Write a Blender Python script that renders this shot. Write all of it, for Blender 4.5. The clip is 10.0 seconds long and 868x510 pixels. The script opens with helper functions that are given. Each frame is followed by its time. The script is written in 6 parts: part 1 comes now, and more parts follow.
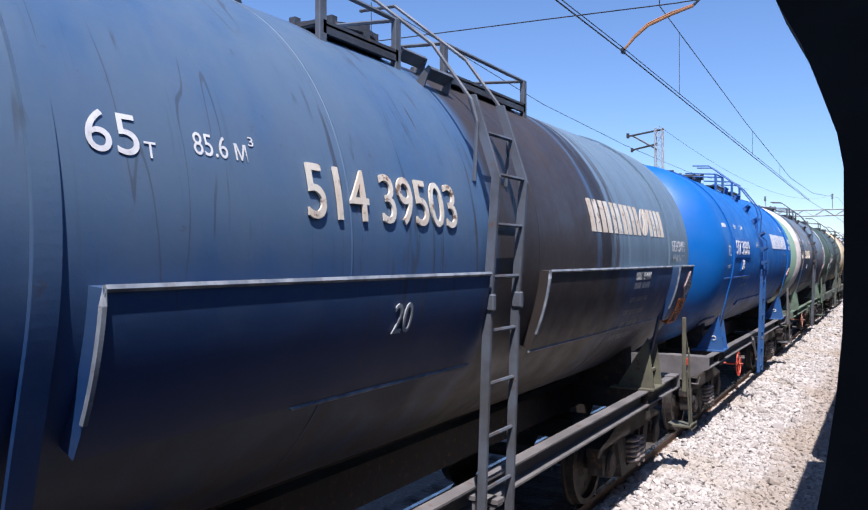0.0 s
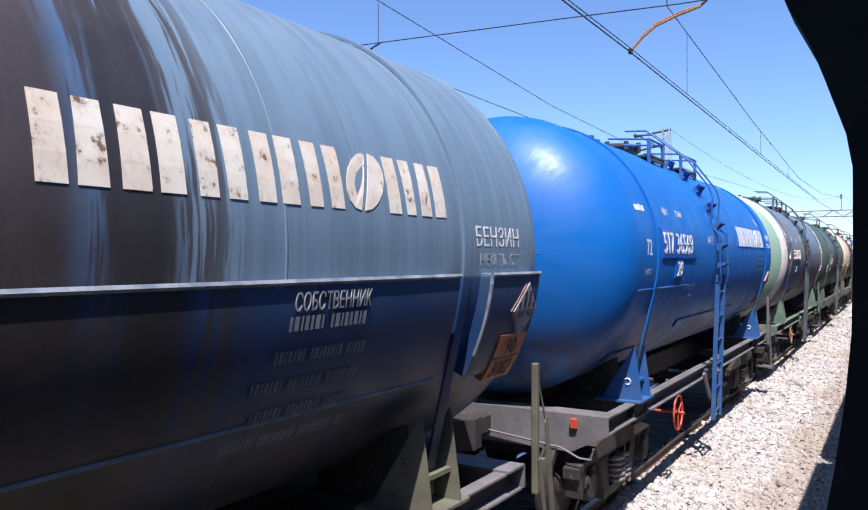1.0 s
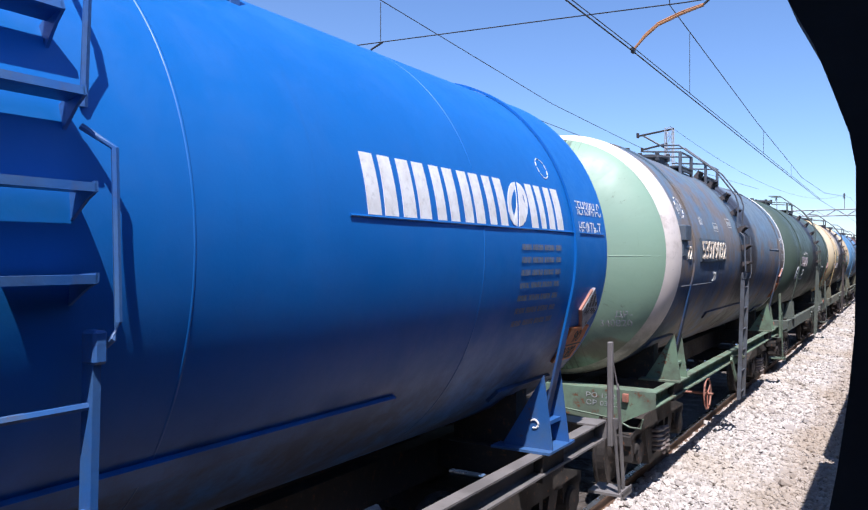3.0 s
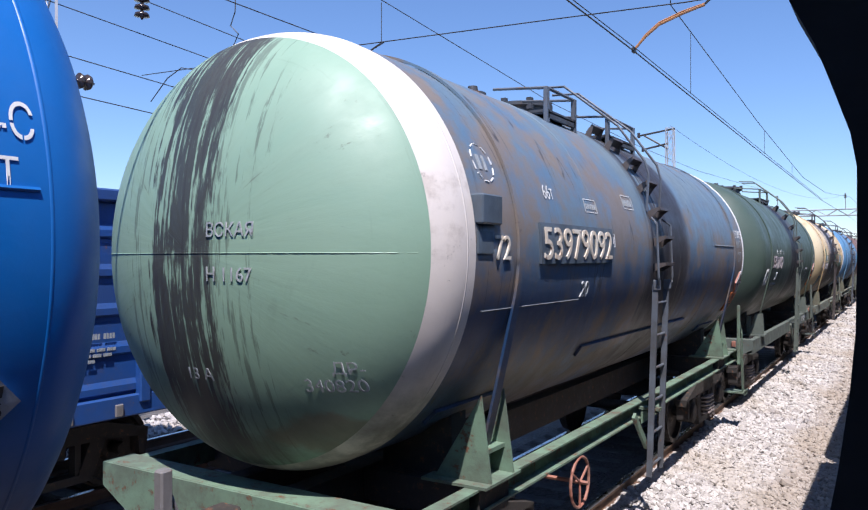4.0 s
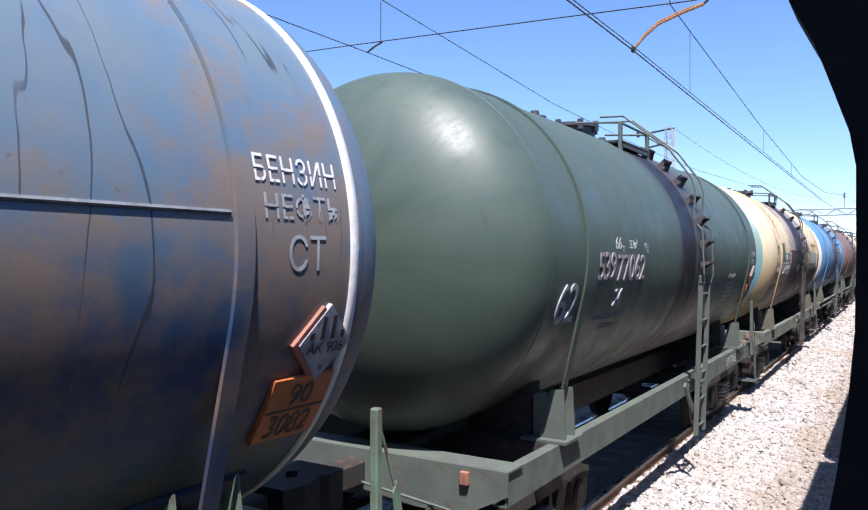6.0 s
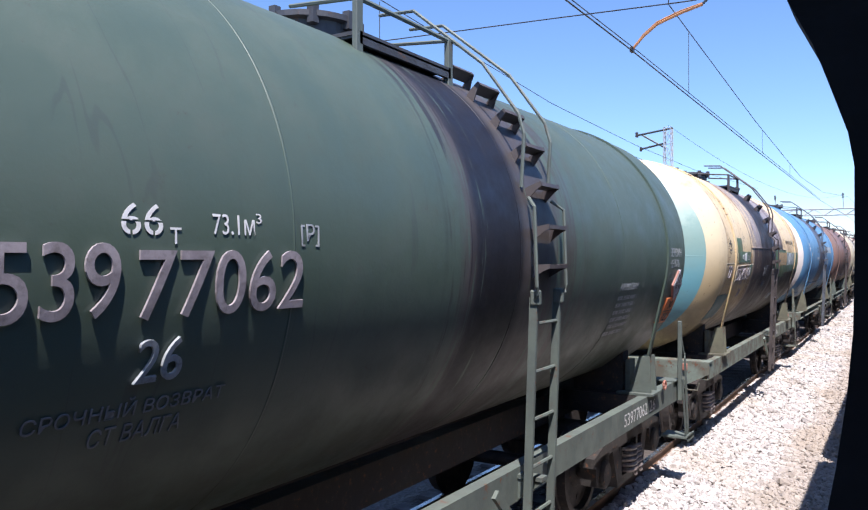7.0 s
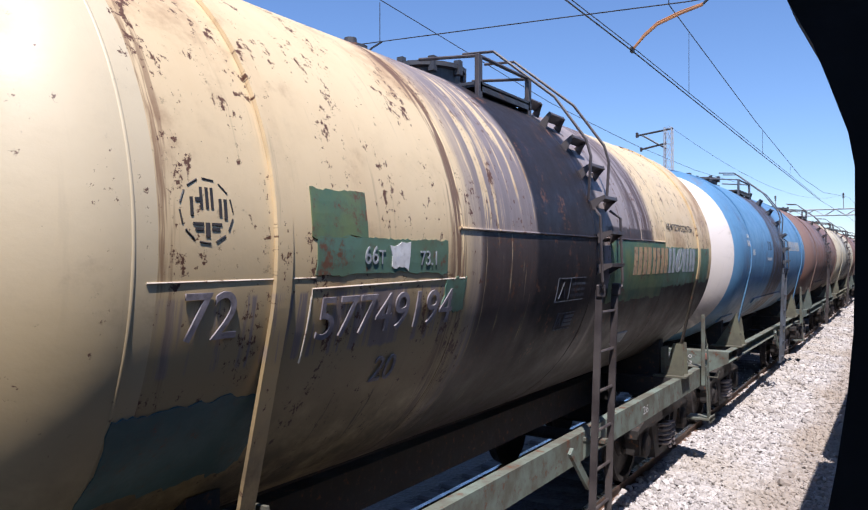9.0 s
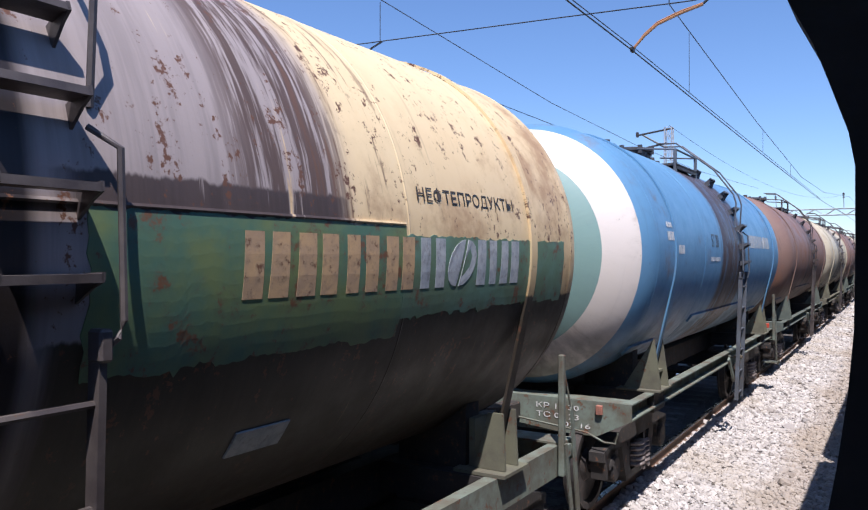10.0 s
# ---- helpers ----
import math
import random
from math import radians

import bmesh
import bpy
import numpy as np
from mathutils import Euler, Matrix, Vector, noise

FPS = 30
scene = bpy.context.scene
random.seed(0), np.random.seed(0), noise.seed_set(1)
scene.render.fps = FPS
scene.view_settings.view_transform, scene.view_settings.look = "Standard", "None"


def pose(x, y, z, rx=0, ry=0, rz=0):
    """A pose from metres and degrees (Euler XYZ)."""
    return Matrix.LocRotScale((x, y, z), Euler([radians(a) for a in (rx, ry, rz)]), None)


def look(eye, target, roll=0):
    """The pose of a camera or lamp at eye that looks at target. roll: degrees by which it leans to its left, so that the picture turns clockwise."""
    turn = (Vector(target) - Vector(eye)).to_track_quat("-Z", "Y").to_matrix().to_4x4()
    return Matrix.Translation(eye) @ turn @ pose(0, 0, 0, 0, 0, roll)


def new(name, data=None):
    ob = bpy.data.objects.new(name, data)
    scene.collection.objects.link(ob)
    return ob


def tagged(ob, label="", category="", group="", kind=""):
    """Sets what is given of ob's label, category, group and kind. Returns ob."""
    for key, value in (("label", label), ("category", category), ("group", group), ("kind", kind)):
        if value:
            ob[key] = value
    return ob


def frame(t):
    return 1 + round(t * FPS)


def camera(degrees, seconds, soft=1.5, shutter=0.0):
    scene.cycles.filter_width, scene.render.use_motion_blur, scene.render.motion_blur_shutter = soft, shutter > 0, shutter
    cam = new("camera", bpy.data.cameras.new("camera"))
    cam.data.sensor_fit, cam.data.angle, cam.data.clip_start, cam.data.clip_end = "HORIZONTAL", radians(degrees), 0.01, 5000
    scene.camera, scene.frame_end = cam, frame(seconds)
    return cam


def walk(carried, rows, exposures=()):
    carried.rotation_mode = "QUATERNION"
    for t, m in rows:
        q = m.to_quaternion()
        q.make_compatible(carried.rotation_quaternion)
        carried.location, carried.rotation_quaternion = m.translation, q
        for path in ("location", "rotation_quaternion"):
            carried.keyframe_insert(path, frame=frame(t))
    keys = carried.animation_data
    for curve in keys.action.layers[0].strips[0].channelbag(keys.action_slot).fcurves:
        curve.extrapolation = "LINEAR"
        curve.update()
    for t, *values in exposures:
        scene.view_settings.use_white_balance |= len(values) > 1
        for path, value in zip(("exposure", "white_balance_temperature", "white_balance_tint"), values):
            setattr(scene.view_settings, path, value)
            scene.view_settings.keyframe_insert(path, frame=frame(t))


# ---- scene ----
cam = camera(60.0, 10.0, soft=1.25)
EYE = 2.78
SWAY = [(0.0, -16.3, -0.5), (0.5, -10.2, 0.0), (1.0, -2.6, 1.0), (1.5, -6.1, 0.0), (2.0, -3.1, 0.0), (2.5, 0.0, 0.0), (4.0, 3.6, -0.5), (4.5, 3.6, -0.5),
        (5.0, 3.1, -1.5), (5.5, 3.1, -1.5), (7.0, 0.0, -1.5), (7.5, 0.5, -1.0), (8.0, 1.5, -1.5), (8.5, 1.0, -1.5), (9.0, 0.5, -1.0), (9.5, 0.5, -1.5), (10.0, 1.0, -1.5)]
walk(cam, [(t, pose(0, 0, EYE, 90.268 + b * 0.042, 0, 31.898 + a * 0.0388)) for t, a, b in SWAY], exposures=[(t, e + 0.26, 5980, 18) for t, e in ((0.0, 0.22), (1.0, 0.36), (1.8, 0.48), (2.5, 0.27), (3.2, 0.30), (3.9, 0.22), (4.5, 0.04), (5.0, 0.04), (5.2, 0.20), (5.5, 0.46), (7.5, 0.54), (8.5, 0.42), (9.0, 0.13), (9.4, 0.10), (10.0, 0.15))])

# ---- light ----
SUN = Vector((0.25, -0.37, 0.895)).normalized()
world = bpy.data.worlds.new("world")
scene.world = world
world.use_nodes = True
wn = world.node_tree
sky = wn.nodes.new("ShaderNodeTexSky")
sky.sky_type, sky.sun_disc = "NISHITA", False
sky.sun_elevation = math.asin(SUN.z)
sky.sun_rotation = math.atan2(SUN.x, SUN.y)
sky.air_density, sky.dust_density, sky.ozone_density = 1.0, 0.1, 7.5
wn.links.new(sky.outputs[0], wn.nodes["Background"].inputs[0])
wn.nodes["Background"].inputs[1].default_value = 0.118
sun = new("sun", bpy.data.lights.new("sun", "SUN"))
sun.data.energy, sun.data.angle, sun.data.color = 5.0, radians(0.55), (1.0, 0.93, 0.83)
sun.matrix_world = look(SUN * 50, (0, 0, 0))


# ---- materials ----
def graph(name, rough=0.6, metal=0.0, color=(0.5, 0.5, 0.5)):
    m = bpy.data.materials.new(name)
    m.use_nodes = True
    nt = m.node_tree
    b = nt.nodes["Principled BSDF"]
    b.inputs["Roughness"].default_value, b.inputs["Metallic"].default_value = rough, metal
    b.inputs["Base Color"].default_value = (*color, 1)
    return m, nt, b


def put(nt, socket, value):
    if isinstance(value, bpy.types.NodeSocket):
        nt.links.new(value, socket)
    elif isinstance(value, tuple) and len(value) == 3 and socket.type == "RGBA":
        socket.default_value = (*value, 1)
    else:
        socket.default_value = value


def arith(nt, op, a, b=0.0, clamp=False):
    n = nt.nodes.new("ShaderNodeMath")
    n.operation, n.use_clamp = op, clamp
    put(nt, n.inputs[0], a), put(nt, n.inputs[1], b)
    return n.outputs[0]


def blend(nt, f, a, b):
    n = nt.nodes.new("ShaderNodeMix")
    n.data_type = "RGBA"
    put(nt, n.inputs[0], f), put(nt, n.inputs[6], a), put(nt, n.inputs[7], b)
    return n.outputs[2]


def grain(nt, vec, scale, detail=4.0, rough=0.6):
    n = nt.nodes.new("ShaderNodeTexNoise")
    n.inputs["Scale"].default_value, n.inputs["Detail"].default_value, n.inputs["Roughness"].default_value = scale, detail, rough
    if vec is not None:
        nt.links.new(vec, n.inputs["Vector"])
    return n.outputs[0]


def step(nt, v, a, b, c=0.0, d=1.0):
    n = nt.nodes.new("ShaderNodeMapRange")
    n.interpolation_type = "SMOOTHSTEP"
    for i, x in enumerate((v, a, b, c, d)):
        put(nt, n.inputs[i], x)
    return n.outputs[0]


def join(nt, x, y, z):
    n = nt.nodes.new("ShaderNodeCombineXYZ")
    put(nt, n.inputs[0], x), put(nt, n.inputs[1], y), put(nt, n.inputs[2], z)
    return n.outputs[0]


def relief(nt, b, height, strength, dist=0.01):
    n = nt.nodes.new("ShaderNodeBump")
    n.inputs["Strength"].default_value, n.inputs["Distance"].default_value = strength, dist
    nt.links.new(height, n.inputs["Height"])
    nt.links.new(n.outputs[0], b.inputs["Normal"])


def where(nt):
    n = nt.nodes.new("ShaderNodeTexCoord")
    return n.outputs["Object"]


def worn(name, color, color2=None, rough=0.6, metal=0.0, rust=0.0, scale=3.0, bump=0.15, dirt=(0.10, 0.085, 0.07), dirty=0.35, tiny=40.0):
    """Painted or bare surface with blotches, grime, rust spots and fine grain."""
    m, nt, b = graph(name, rough, metal, color)
    p = where(nt)
    n1, n2, n3 = grain(nt, p, scale, 5), grain(nt, p, tiny, 3), grain(nt, p, scale * 2.7, 6, 0.7)
    c = blend(nt, step(nt, n1, 0.35, 0.65), color, color2 or tuple(x * 0.72 for x in color))
    c = blend(nt, arith(nt, "MULTIPLY", step(nt, n3, 0.48, 0.72), dirty), c, dirt)
    if rust:
        c = blend(nt, arith(nt, "MULTIPLY", step(nt, arith(nt, "ADD", n3, arith(nt, "MULTIPLY", n2, 0.25)), 0.78 - rust * 0.2, 0.86 - rust * 0.2), 0.9), c, (0.16, 0.07, 0.035))
    nt.links.new(c, b.inputs["Base Color"])
    nt.links.new(step(nt, n1, 0.2, 0.8, rough - 0.12, min(1.0, rough + 0.15)), b.inputs["Roughness"])
    relief(nt, b, arith(nt, "ADD", n2, arith(nt, "MULTIPLY", n3, 0.6)), bump)
    return m


AXIS = 2.83   # height of the tank's centre line over the rail head
RAD = 1.54


def tank_paint(name, color, color2, rough=0.45, spills=(), rust=0.0, rust_color=(0.20, 0.12, 0.06), dust_shade=0.6, chips=0.0, chip_color=(0.13, 0.06, 0.035), streaks=0.3,
               streak_color=(0.035, 0.03, 0.03), low=None, seed=0.0, spec=0.62, head_spills=(), chalk=0.25, flecks=0.45, blobs=(), scratches=0.0):
    """Old tank paint. spills: (from, to, colour, strength, edge) along the tank, in streaks that run down round the barrel."""
    color, color2 = tuple(v * 0.95 for v in color), tuple(v * 0.95 for v in color2)
    m, nt, b = graph(name, rough)
    b.inputs["Specular IOR Level"].default_value = spec
    n = nt.nodes.new("ShaderNodeSeparateXYZ")
    p = where(nt)
    nt.links.new(p, n.inputs[0])
    x, y, z = n.outputs
    up = arith(nt, "SUBTRACT", z, AXIS)
    ang = arith(nt, "ARCTAN2", up, arith(nt, "ABSOLUTE", x))
    ys = arith(nt, "ADD", y, seed)
    sway = arith(nt, "MULTIPLY", arith(nt, "SUBTRACT", grain(nt, join(nt, ys, arith(nt, "MULTIPLY", ang, 1.5), seed + 5), 1.4, 4, 0.6), 0.5), 0.045)
    yw = arith(nt, "ADD", ys, sway)
    sheet = join(nt, ys, arith(nt, "MULTIPLY", ang, 1.5), seed)
    run = join(nt, yw, arith(nt, "MULTIPLY", ang, 0.17), seed + 3)
    run2 = join(nt, yw, arith(nt, "MULTIPLY", ang, 0.085), seed + 7)
    big, mid, fine = grain(nt, sheet, 0.7, 5), grain(nt, sheet, 3.0, 7, 0.68), grain(nt, sheet, 45.0, 3)
    s1, s2 = grain(nt, run, 3.0, 6, 0.7), arith(nt, "ADD", arith(nt, "MULTIPLY", grain(nt, run2, 11.0, 4, 0.65), 0.65), arith(nt, "MULTIPLY", grain(nt, run2, 34.0, 3, 0.6), 0.35))
    c = blend(nt, step(nt, arith(nt, "ADD", arith(nt, "MULTIPLY", big, 0.75), arith(nt, "MULTIPLY", s1, 0.25)), 0.36, 0.64), color, color2)
    # low: lower barrel's own tone, with shade put into it on most paints
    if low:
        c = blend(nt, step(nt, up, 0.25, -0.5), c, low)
    c = blend(nt, arith(nt, "MULTIPLY", step(nt, mid, 0.45, 0.75), chalk), c, tuple(0.6 * v + 0.04 for v in color2))
    if rust:
        f = arith(nt, "MULTIPLY", step(nt, arith(nt, "ADD", arith(nt, "MULTIPLY", big, 0.7), arith(nt, "MULTIPLY", mid, 0.45)), 0.605 - 0.1 * rust, 0.76 - 0.1 * rust), 0.68)
        c = blend(nt, f, c, rust_color)
    if streaks:
        c = blend(nt, arith(nt, "MULTIPLY", step(nt, s2, 0.575, 0.66), streaks), c, streak_color)
    if scratches:   # long thin scrapes that run round the barrel, here and there
        line = grain(nt, join(nt, yw, arith(nt, "MULTIPLY", ang, 0.16), seed + 11), 4.5, 2, 0.5)
        keep = grain(nt, join(nt, ys, arith(nt, "MULTIPLY", ang, 0.9), seed + 13), 1.6, 3, 0.6)
        f = arith(nt, "MULTIPLY", step(nt, arith(nt, "ABSOLUTE", arith(nt, "SUBTRACT", line, 0.5)), 0.011, 0.005), step(nt, keep, 0.50, 0.56))
        c = blend(nt, arith(nt, "MULTIPLY", f, scratches), c, (0.045, 0.045, 0.05))
    if flecks:
        spots = arith(nt, "ADD", arith(nt, "MULTIPLY", grain(nt, sheet, 13.0, 7, 0.75), 0.7), arith(nt, "MULTIPLY", mid, 0.3))
        c = blend(nt, arith(nt, "MULTIPLY", step(nt, spots, 0.60, 0.66), flecks), c, (0.06, 0.042, 0.034))
    for a, e, col, amt, edge, *band in spills:
        yy = arith(nt, "ADD", y, arith(nt, "MULTIPLY", arith(nt, "SUBTRACT", s1, 0.5), edge * 2.4))
        yy = arith(nt, "ADD", yy, arith(nt, "MULTIPLY", arith(nt, "SUBTRACT", s2, 0.5), edge * 1.2))
        f = arith(nt, "MULTIPLY", step(nt, yy, a - edge, a + edge), step(nt, yy, e + edge, e - edge))
        th = 0.655 - 0.22 * amt
        f = arith(nt, "MULTIPLY", f, step(nt, arith(nt, "ADD", arith(nt, "MULTIPLY", s2, 0.75), arith(nt, "MULTIPLY", s1, 0.3)), th, th + 0.05))
        if band:
            edge_noise = arith(nt, "MULTIPLY", arith(nt, "SUBTRACT", s2, 0.5), 0.10)
            uz = arith(nt, "ADD", up, edge_noise)
            f = arith(nt, "MULTIPLY", f, arith(nt, "MULTIPLY", step(nt, uz, band[0] - 0.01, band[0] + 0.01), step(nt, uz, band[1] + 0.01, band[1] - 0.01)))
        f = arith(nt, "MULTIPLY", f, min(1.0, 0.6 + 0.4 * amt))
        c = blend(nt, f, c, blend(nt, step(nt, s2, 0.42, 0.6), col, tuple(v * 0.82 for v in col)))
    if chips:
        spots = arith(nt, "ADD", arith(nt, "MULTIPLY", grain(nt, join(nt, ys, arith(nt, "MULTIPLY", ang, 0.6), seed), 7.0, 8, 0.75), 0.55), arith(nt, "MULTIPLY", grain(nt, sheet, 22.0, 6, 0.75), 0.5))
        c = blend(nt, step(nt, spots, 0.645 - 0.08 * chips, 0.665 - 0.08 * chips), c, chip_color)
    for a, e, col, amt, edge in head_spills:   # on the front head, running straight down
        drop = join(nt, x, arith(nt, "MULTIPLY", up, 0.07), seed)
        h1, h2 = grain(nt, drop, 22.0, 5, 0.65), grain(nt, join(nt, x, arith(nt, "MULTIPLY", up, 0.5), seed), 5.0, 5)
        xx = arith(nt, "ADD", arith(nt, "ADD", x, arith(nt, "MULTIPLY", arith(nt, "SUBTRACT", h1, 0.5), edge * 4.0)), arith(nt, "MULTIPLY", arith(nt, "SUBTRACT", h2, 0.5), edge * 2.0))
        f = arith(nt, "MULTIPLY", step(nt, xx, a - 0.03, a + 0.03), step(nt, xx, e + 0.03, e - 0.03))
        f = arith(nt, "MULTIPLY", f, step(nt, h1, 0.53, 0.60) if amt < 0.6 else step(nt, arith(nt, "ADD", arith(nt, "MULTIPLY", h1, 0.7), arith(nt, "MULTIPLY", h2, 0.3)), 0.40, 0.47))
        f = arith(nt, "MULTIPLY", f, step(nt, y, -3.0, -3.2))
        c = blend(nt, arith(nt, "MULTIPLY", f, amt), c, col)
    for bx, bz, rx, rz, col, amt in blobs:   # smudges and cloudy touch-ups on the front head
        d = arith(nt, "ADD", arith(nt, "POWER", arith(nt, "ABSOLUTE", arith(nt, "DIVIDE", arith(nt, "SUBTRACT", x, bx), rx)), 2.0), arith(nt, "POWER", arith(nt, "ABSOLUTE", arith(nt, "DIVIDE", arith(nt, "SUBTRACT", up, bz), rz)), 2.0))
        h3 = grain(nt, join(nt, x, up, seed + bx), 4.0, 6, 0.65)
        f = step(nt, arith(nt, "ADD", d, arith(nt, "MULTIPLY", arith(nt, "SUBTRACT", h3, 0.5), 3.2)), 1.25, 0.35)
        f = arith(nt, "MULTIPLY", arith(nt, "MULTIPLY", f, step(nt, y, -4.4, -4.5)), amt)
        c = blend(nt, f, c, col)
    # dust near the barrel's foot, its colour deepened to carry the shade there
    if dust_shade:
        f = arith(nt, "MULTIPLY", arith(nt, "MULTIPLY", step(nt, up, -0.55, -1.15), step(nt, arith(nt, "ADD", mid, arith(nt, "MULTIPLY", big, 0.5)), 0.5, 0.85)), dust_shade)
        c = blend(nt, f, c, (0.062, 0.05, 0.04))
    nt.links.new(c, b.inputs["Base Color"])
    r = step(nt, mid, 0.25, 0.75, max(0.05, rough - 0.12), min(1.0, rough + 0.14))
    nt.links.new(r, b.inputs["Roughness"])
    relief(nt, b, arith(nt, "ADD", arith(nt, "MULTIPLY", big, 2.0), arith(nt, "ADD", mid, arith(nt, "MULTIPLY", fine, 0.15))), 0.22, 0.012)
    return m


def ballast_mat(name, c1, c2, c3):
    m, nt, b = graph(name, 0.9)
    p = where(nt)
    g = nt.nodes.new("ShaderNodeNewGeometry")
    r = g.outputs["Random Per Island"]
    n1, n2 = grain(nt, p, 0.5, 4), grain(nt, p, 60.0, 4)
    c = blend(nt, r, c1, c2)
    c = blend(nt, step(nt, n1, 0.45, 0.62, 0.0, 0.7), c, c3)
    xyz = nt.nodes.new("ShaderNodeSeparateXYZ")
    nt.links.new(p, xyz.inputs[0])
    old = step(nt, arith(nt, "ADD", xyz.outputs[0], arith(nt, "MULTIPLY", n1, 0.8)), -1.35, -0.85)
    c = blend(nt, arith(nt, "MULTIPLY", old, 0.6), c, (0.34, 0.27, 0.20))
    c = blend(nt, arith(nt, "MULTIPLY", n2, 0.45), c, (0.16, 0.14, 0.13))
    nt.links.new(c, b.inputs["Base Color"])
    relief(nt, b, n2, 0.5, 0.006)
    return m


def bed_mat(name, c1, c2):
    m, nt, b = graph(name, 0.95)
    p = where(nt)
    v = nt.nodes.new("ShaderNodeTexVoronoi")
    v.inputs["Scale"].default_value = 16.0
    nt.links.new(p, v.inputs["Vector"])
    n1 = grain(nt, p, 0.6, 5)
    c = blend(nt, step(nt, n1, 0.4, 0.62), c1, c2)
    s = nt.nodes.new("ShaderNodeSeparateColor")
    nt.links.new(v.outputs["Color"], s.inputs[0])
    c = blend(nt, arith(nt, "MULTIPLY", s.outputs[0], 0.6), c, (0.12, 0.105, 0.095))
    nt.links.new(c, b.inputs["Base Color"])
    relief(nt, b, v.outputs["Distance"], 1.0, 0.05)
    return m


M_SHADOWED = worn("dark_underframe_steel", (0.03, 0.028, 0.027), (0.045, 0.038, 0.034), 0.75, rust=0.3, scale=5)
M_WHEEL = worn("rusty_wheel_steel", (0.04, 0.032, 0.028), (0.03, 0.027, 0.026), 0.7, 0.2, rust=0.2, scale=6)
M_SPRING = worn("spring_steel", (0.30, 0.26, 0.24), (0.18, 0.15, 0.14), 0.5, 0.2, dirty=0.4, scale=8)
M_GREY = worn("grey_frame_paint", (0.14, 0.135, 0.135), (0.19, 0.18, 0.178), 0.6, rust=0.1)
M_BLUE = worn("blue_fitting_paint", (0.03, 0.12, 0.36), (0.05, 0.13, 0.30), 0.45, rust=0.05)
M_GREEN = worn("pale_green_frame_paint", (0.17, 0.265, 0.185), (0.12, 0.155, 0.115), 0.65, rust=0.4, dirty=0.75)
M_OLIVE = worn("dirty_olive_paint", (0.17, 0.17, 0.115), (0.12, 0.115, 0.085), 0.7, rust=0.3, dirty=0.5)
M_DGREEN = worn("grey_green_frame_paint", (0.13, 0.155, 0.13), (0.10, 0.12, 0.105), 0.65, rust=0.2, dirty=0.4)
M_TEAL = worn("pale_teal_frame_paint", (0.19, 0.235, 0.195), (0.125, 0.12, 0.09), 0.7, rust=0.42, dirty=0.85)
M_LADDER = worn("blue_grey_ladder_paint", (0.12, 0.14, 0.17), (0.08, 0.085, 0.095), 0.6, rust=0.2)
M_SOOT = worn("oily_brown_ladder", (0.055, 0.045, 0.045), (0.10, 0.085, 0.08), 0.5, rust=0.1)
M_DARKDECK = worn("dark_deck_steel", (0.06, 0.065, 0.075), (0.04, 0.04, 0.045), 0.6, rust=0.2)
M_WHITE = worn("white_stencil_paint", (0.80, 0.80, 0.78), (0.70, 0.69, 0.66), 0.6, dirty=0.25, scale=9)
M_CREAMLET = worn("aged_cream_lettering", (0.74, 0.68, 0.56), (0.66, 0.55, 0.42), 0.65, dirty=0.5, rust=0.35, scale=5, dirt=(0.2, 0.13, 0.08))
M_DULL = worn("faded_grey_lettering", (0.42, 0.44, 0.44), (0.30, 0.33, 0.35), 0.65, dirty=0.5, scale=9)
M_FAINT = worn("almost_worn_off_lettering", (0.22, 0.24, 0.26), (0.16, 0.18, 0.20), 0.65, dirty=0.5, scale=9)
M_BLACKLET = worn("black_stencil_paint", (0.03, 0.03, 0.03), (0.06, 0.05, 0.045), 0.6, scale=9)
M_PEACH = worn("peeling_orange_lettering", (0.50, 0.33, 0.17), (0.40, 0.27, 0.16), 0.7, dirty=0.6, rust=0.3, scale=8)
M_ORANGE = worn("orange_hazard_plate", (0.62, 0.17, 0.04), (0.50, 0.14, 0.04), 0.55, dirty=0.45, scale=6)
M_HAZ = worn("pale_hazard_diamond", (0.40, 0.41, 0.44), (0.30, 0.30, 0.33), 0.5, scale=8)
M_MAUVE = worn("oil_smeared_lettering", (0.36, 0.32, 0.33), (0.24, 0.21, 0.22), 0.6, dirty=0.5, scale=9)
M_RED = worn("red_paint", (0.60, 0.06, 0.03), (0.5, 0.09, 0.05), 0.5, dirty=0.2)
M_PALERED = worn("worn_red_paint", (0.42, 0.16, 0.11), (0.3, 0.15, 0.11), 0.6, dirty=0.5)
M_RUBBER = worn("black_rubber_hose", (0.02, 0.02, 0.02), None, 0.7)
M_WIRE = worn("copper_oxide_wire", (0.05, 0.055, 0.06), (0.08, 0.08, 0.08), 0.5, 0.4)
M_RUSTARM = worn("rusty_orange_steady_arm", (0.55, 0.24, 0.09), (0.42, 0.2, 0.09), 0.6, dirty=0.2)
M_GALV = worn("galvanised_lattice_steel", (0.52, 0.52, 0.52), (0.42, 0.42, 0.43), 0.6, 0.0, dirty=0.2)
M_INSUL = worn("dark_glazed_insulator", (0.05, 0.035, 0.03), None, 0.2, dirty=0.1)
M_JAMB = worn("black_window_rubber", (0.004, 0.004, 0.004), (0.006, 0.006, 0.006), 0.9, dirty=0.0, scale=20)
M_COACH = worn("carriage_side_paint", (0.035, 0.045, 0.04), (0.03, 0.035, 0.035), 0.5)
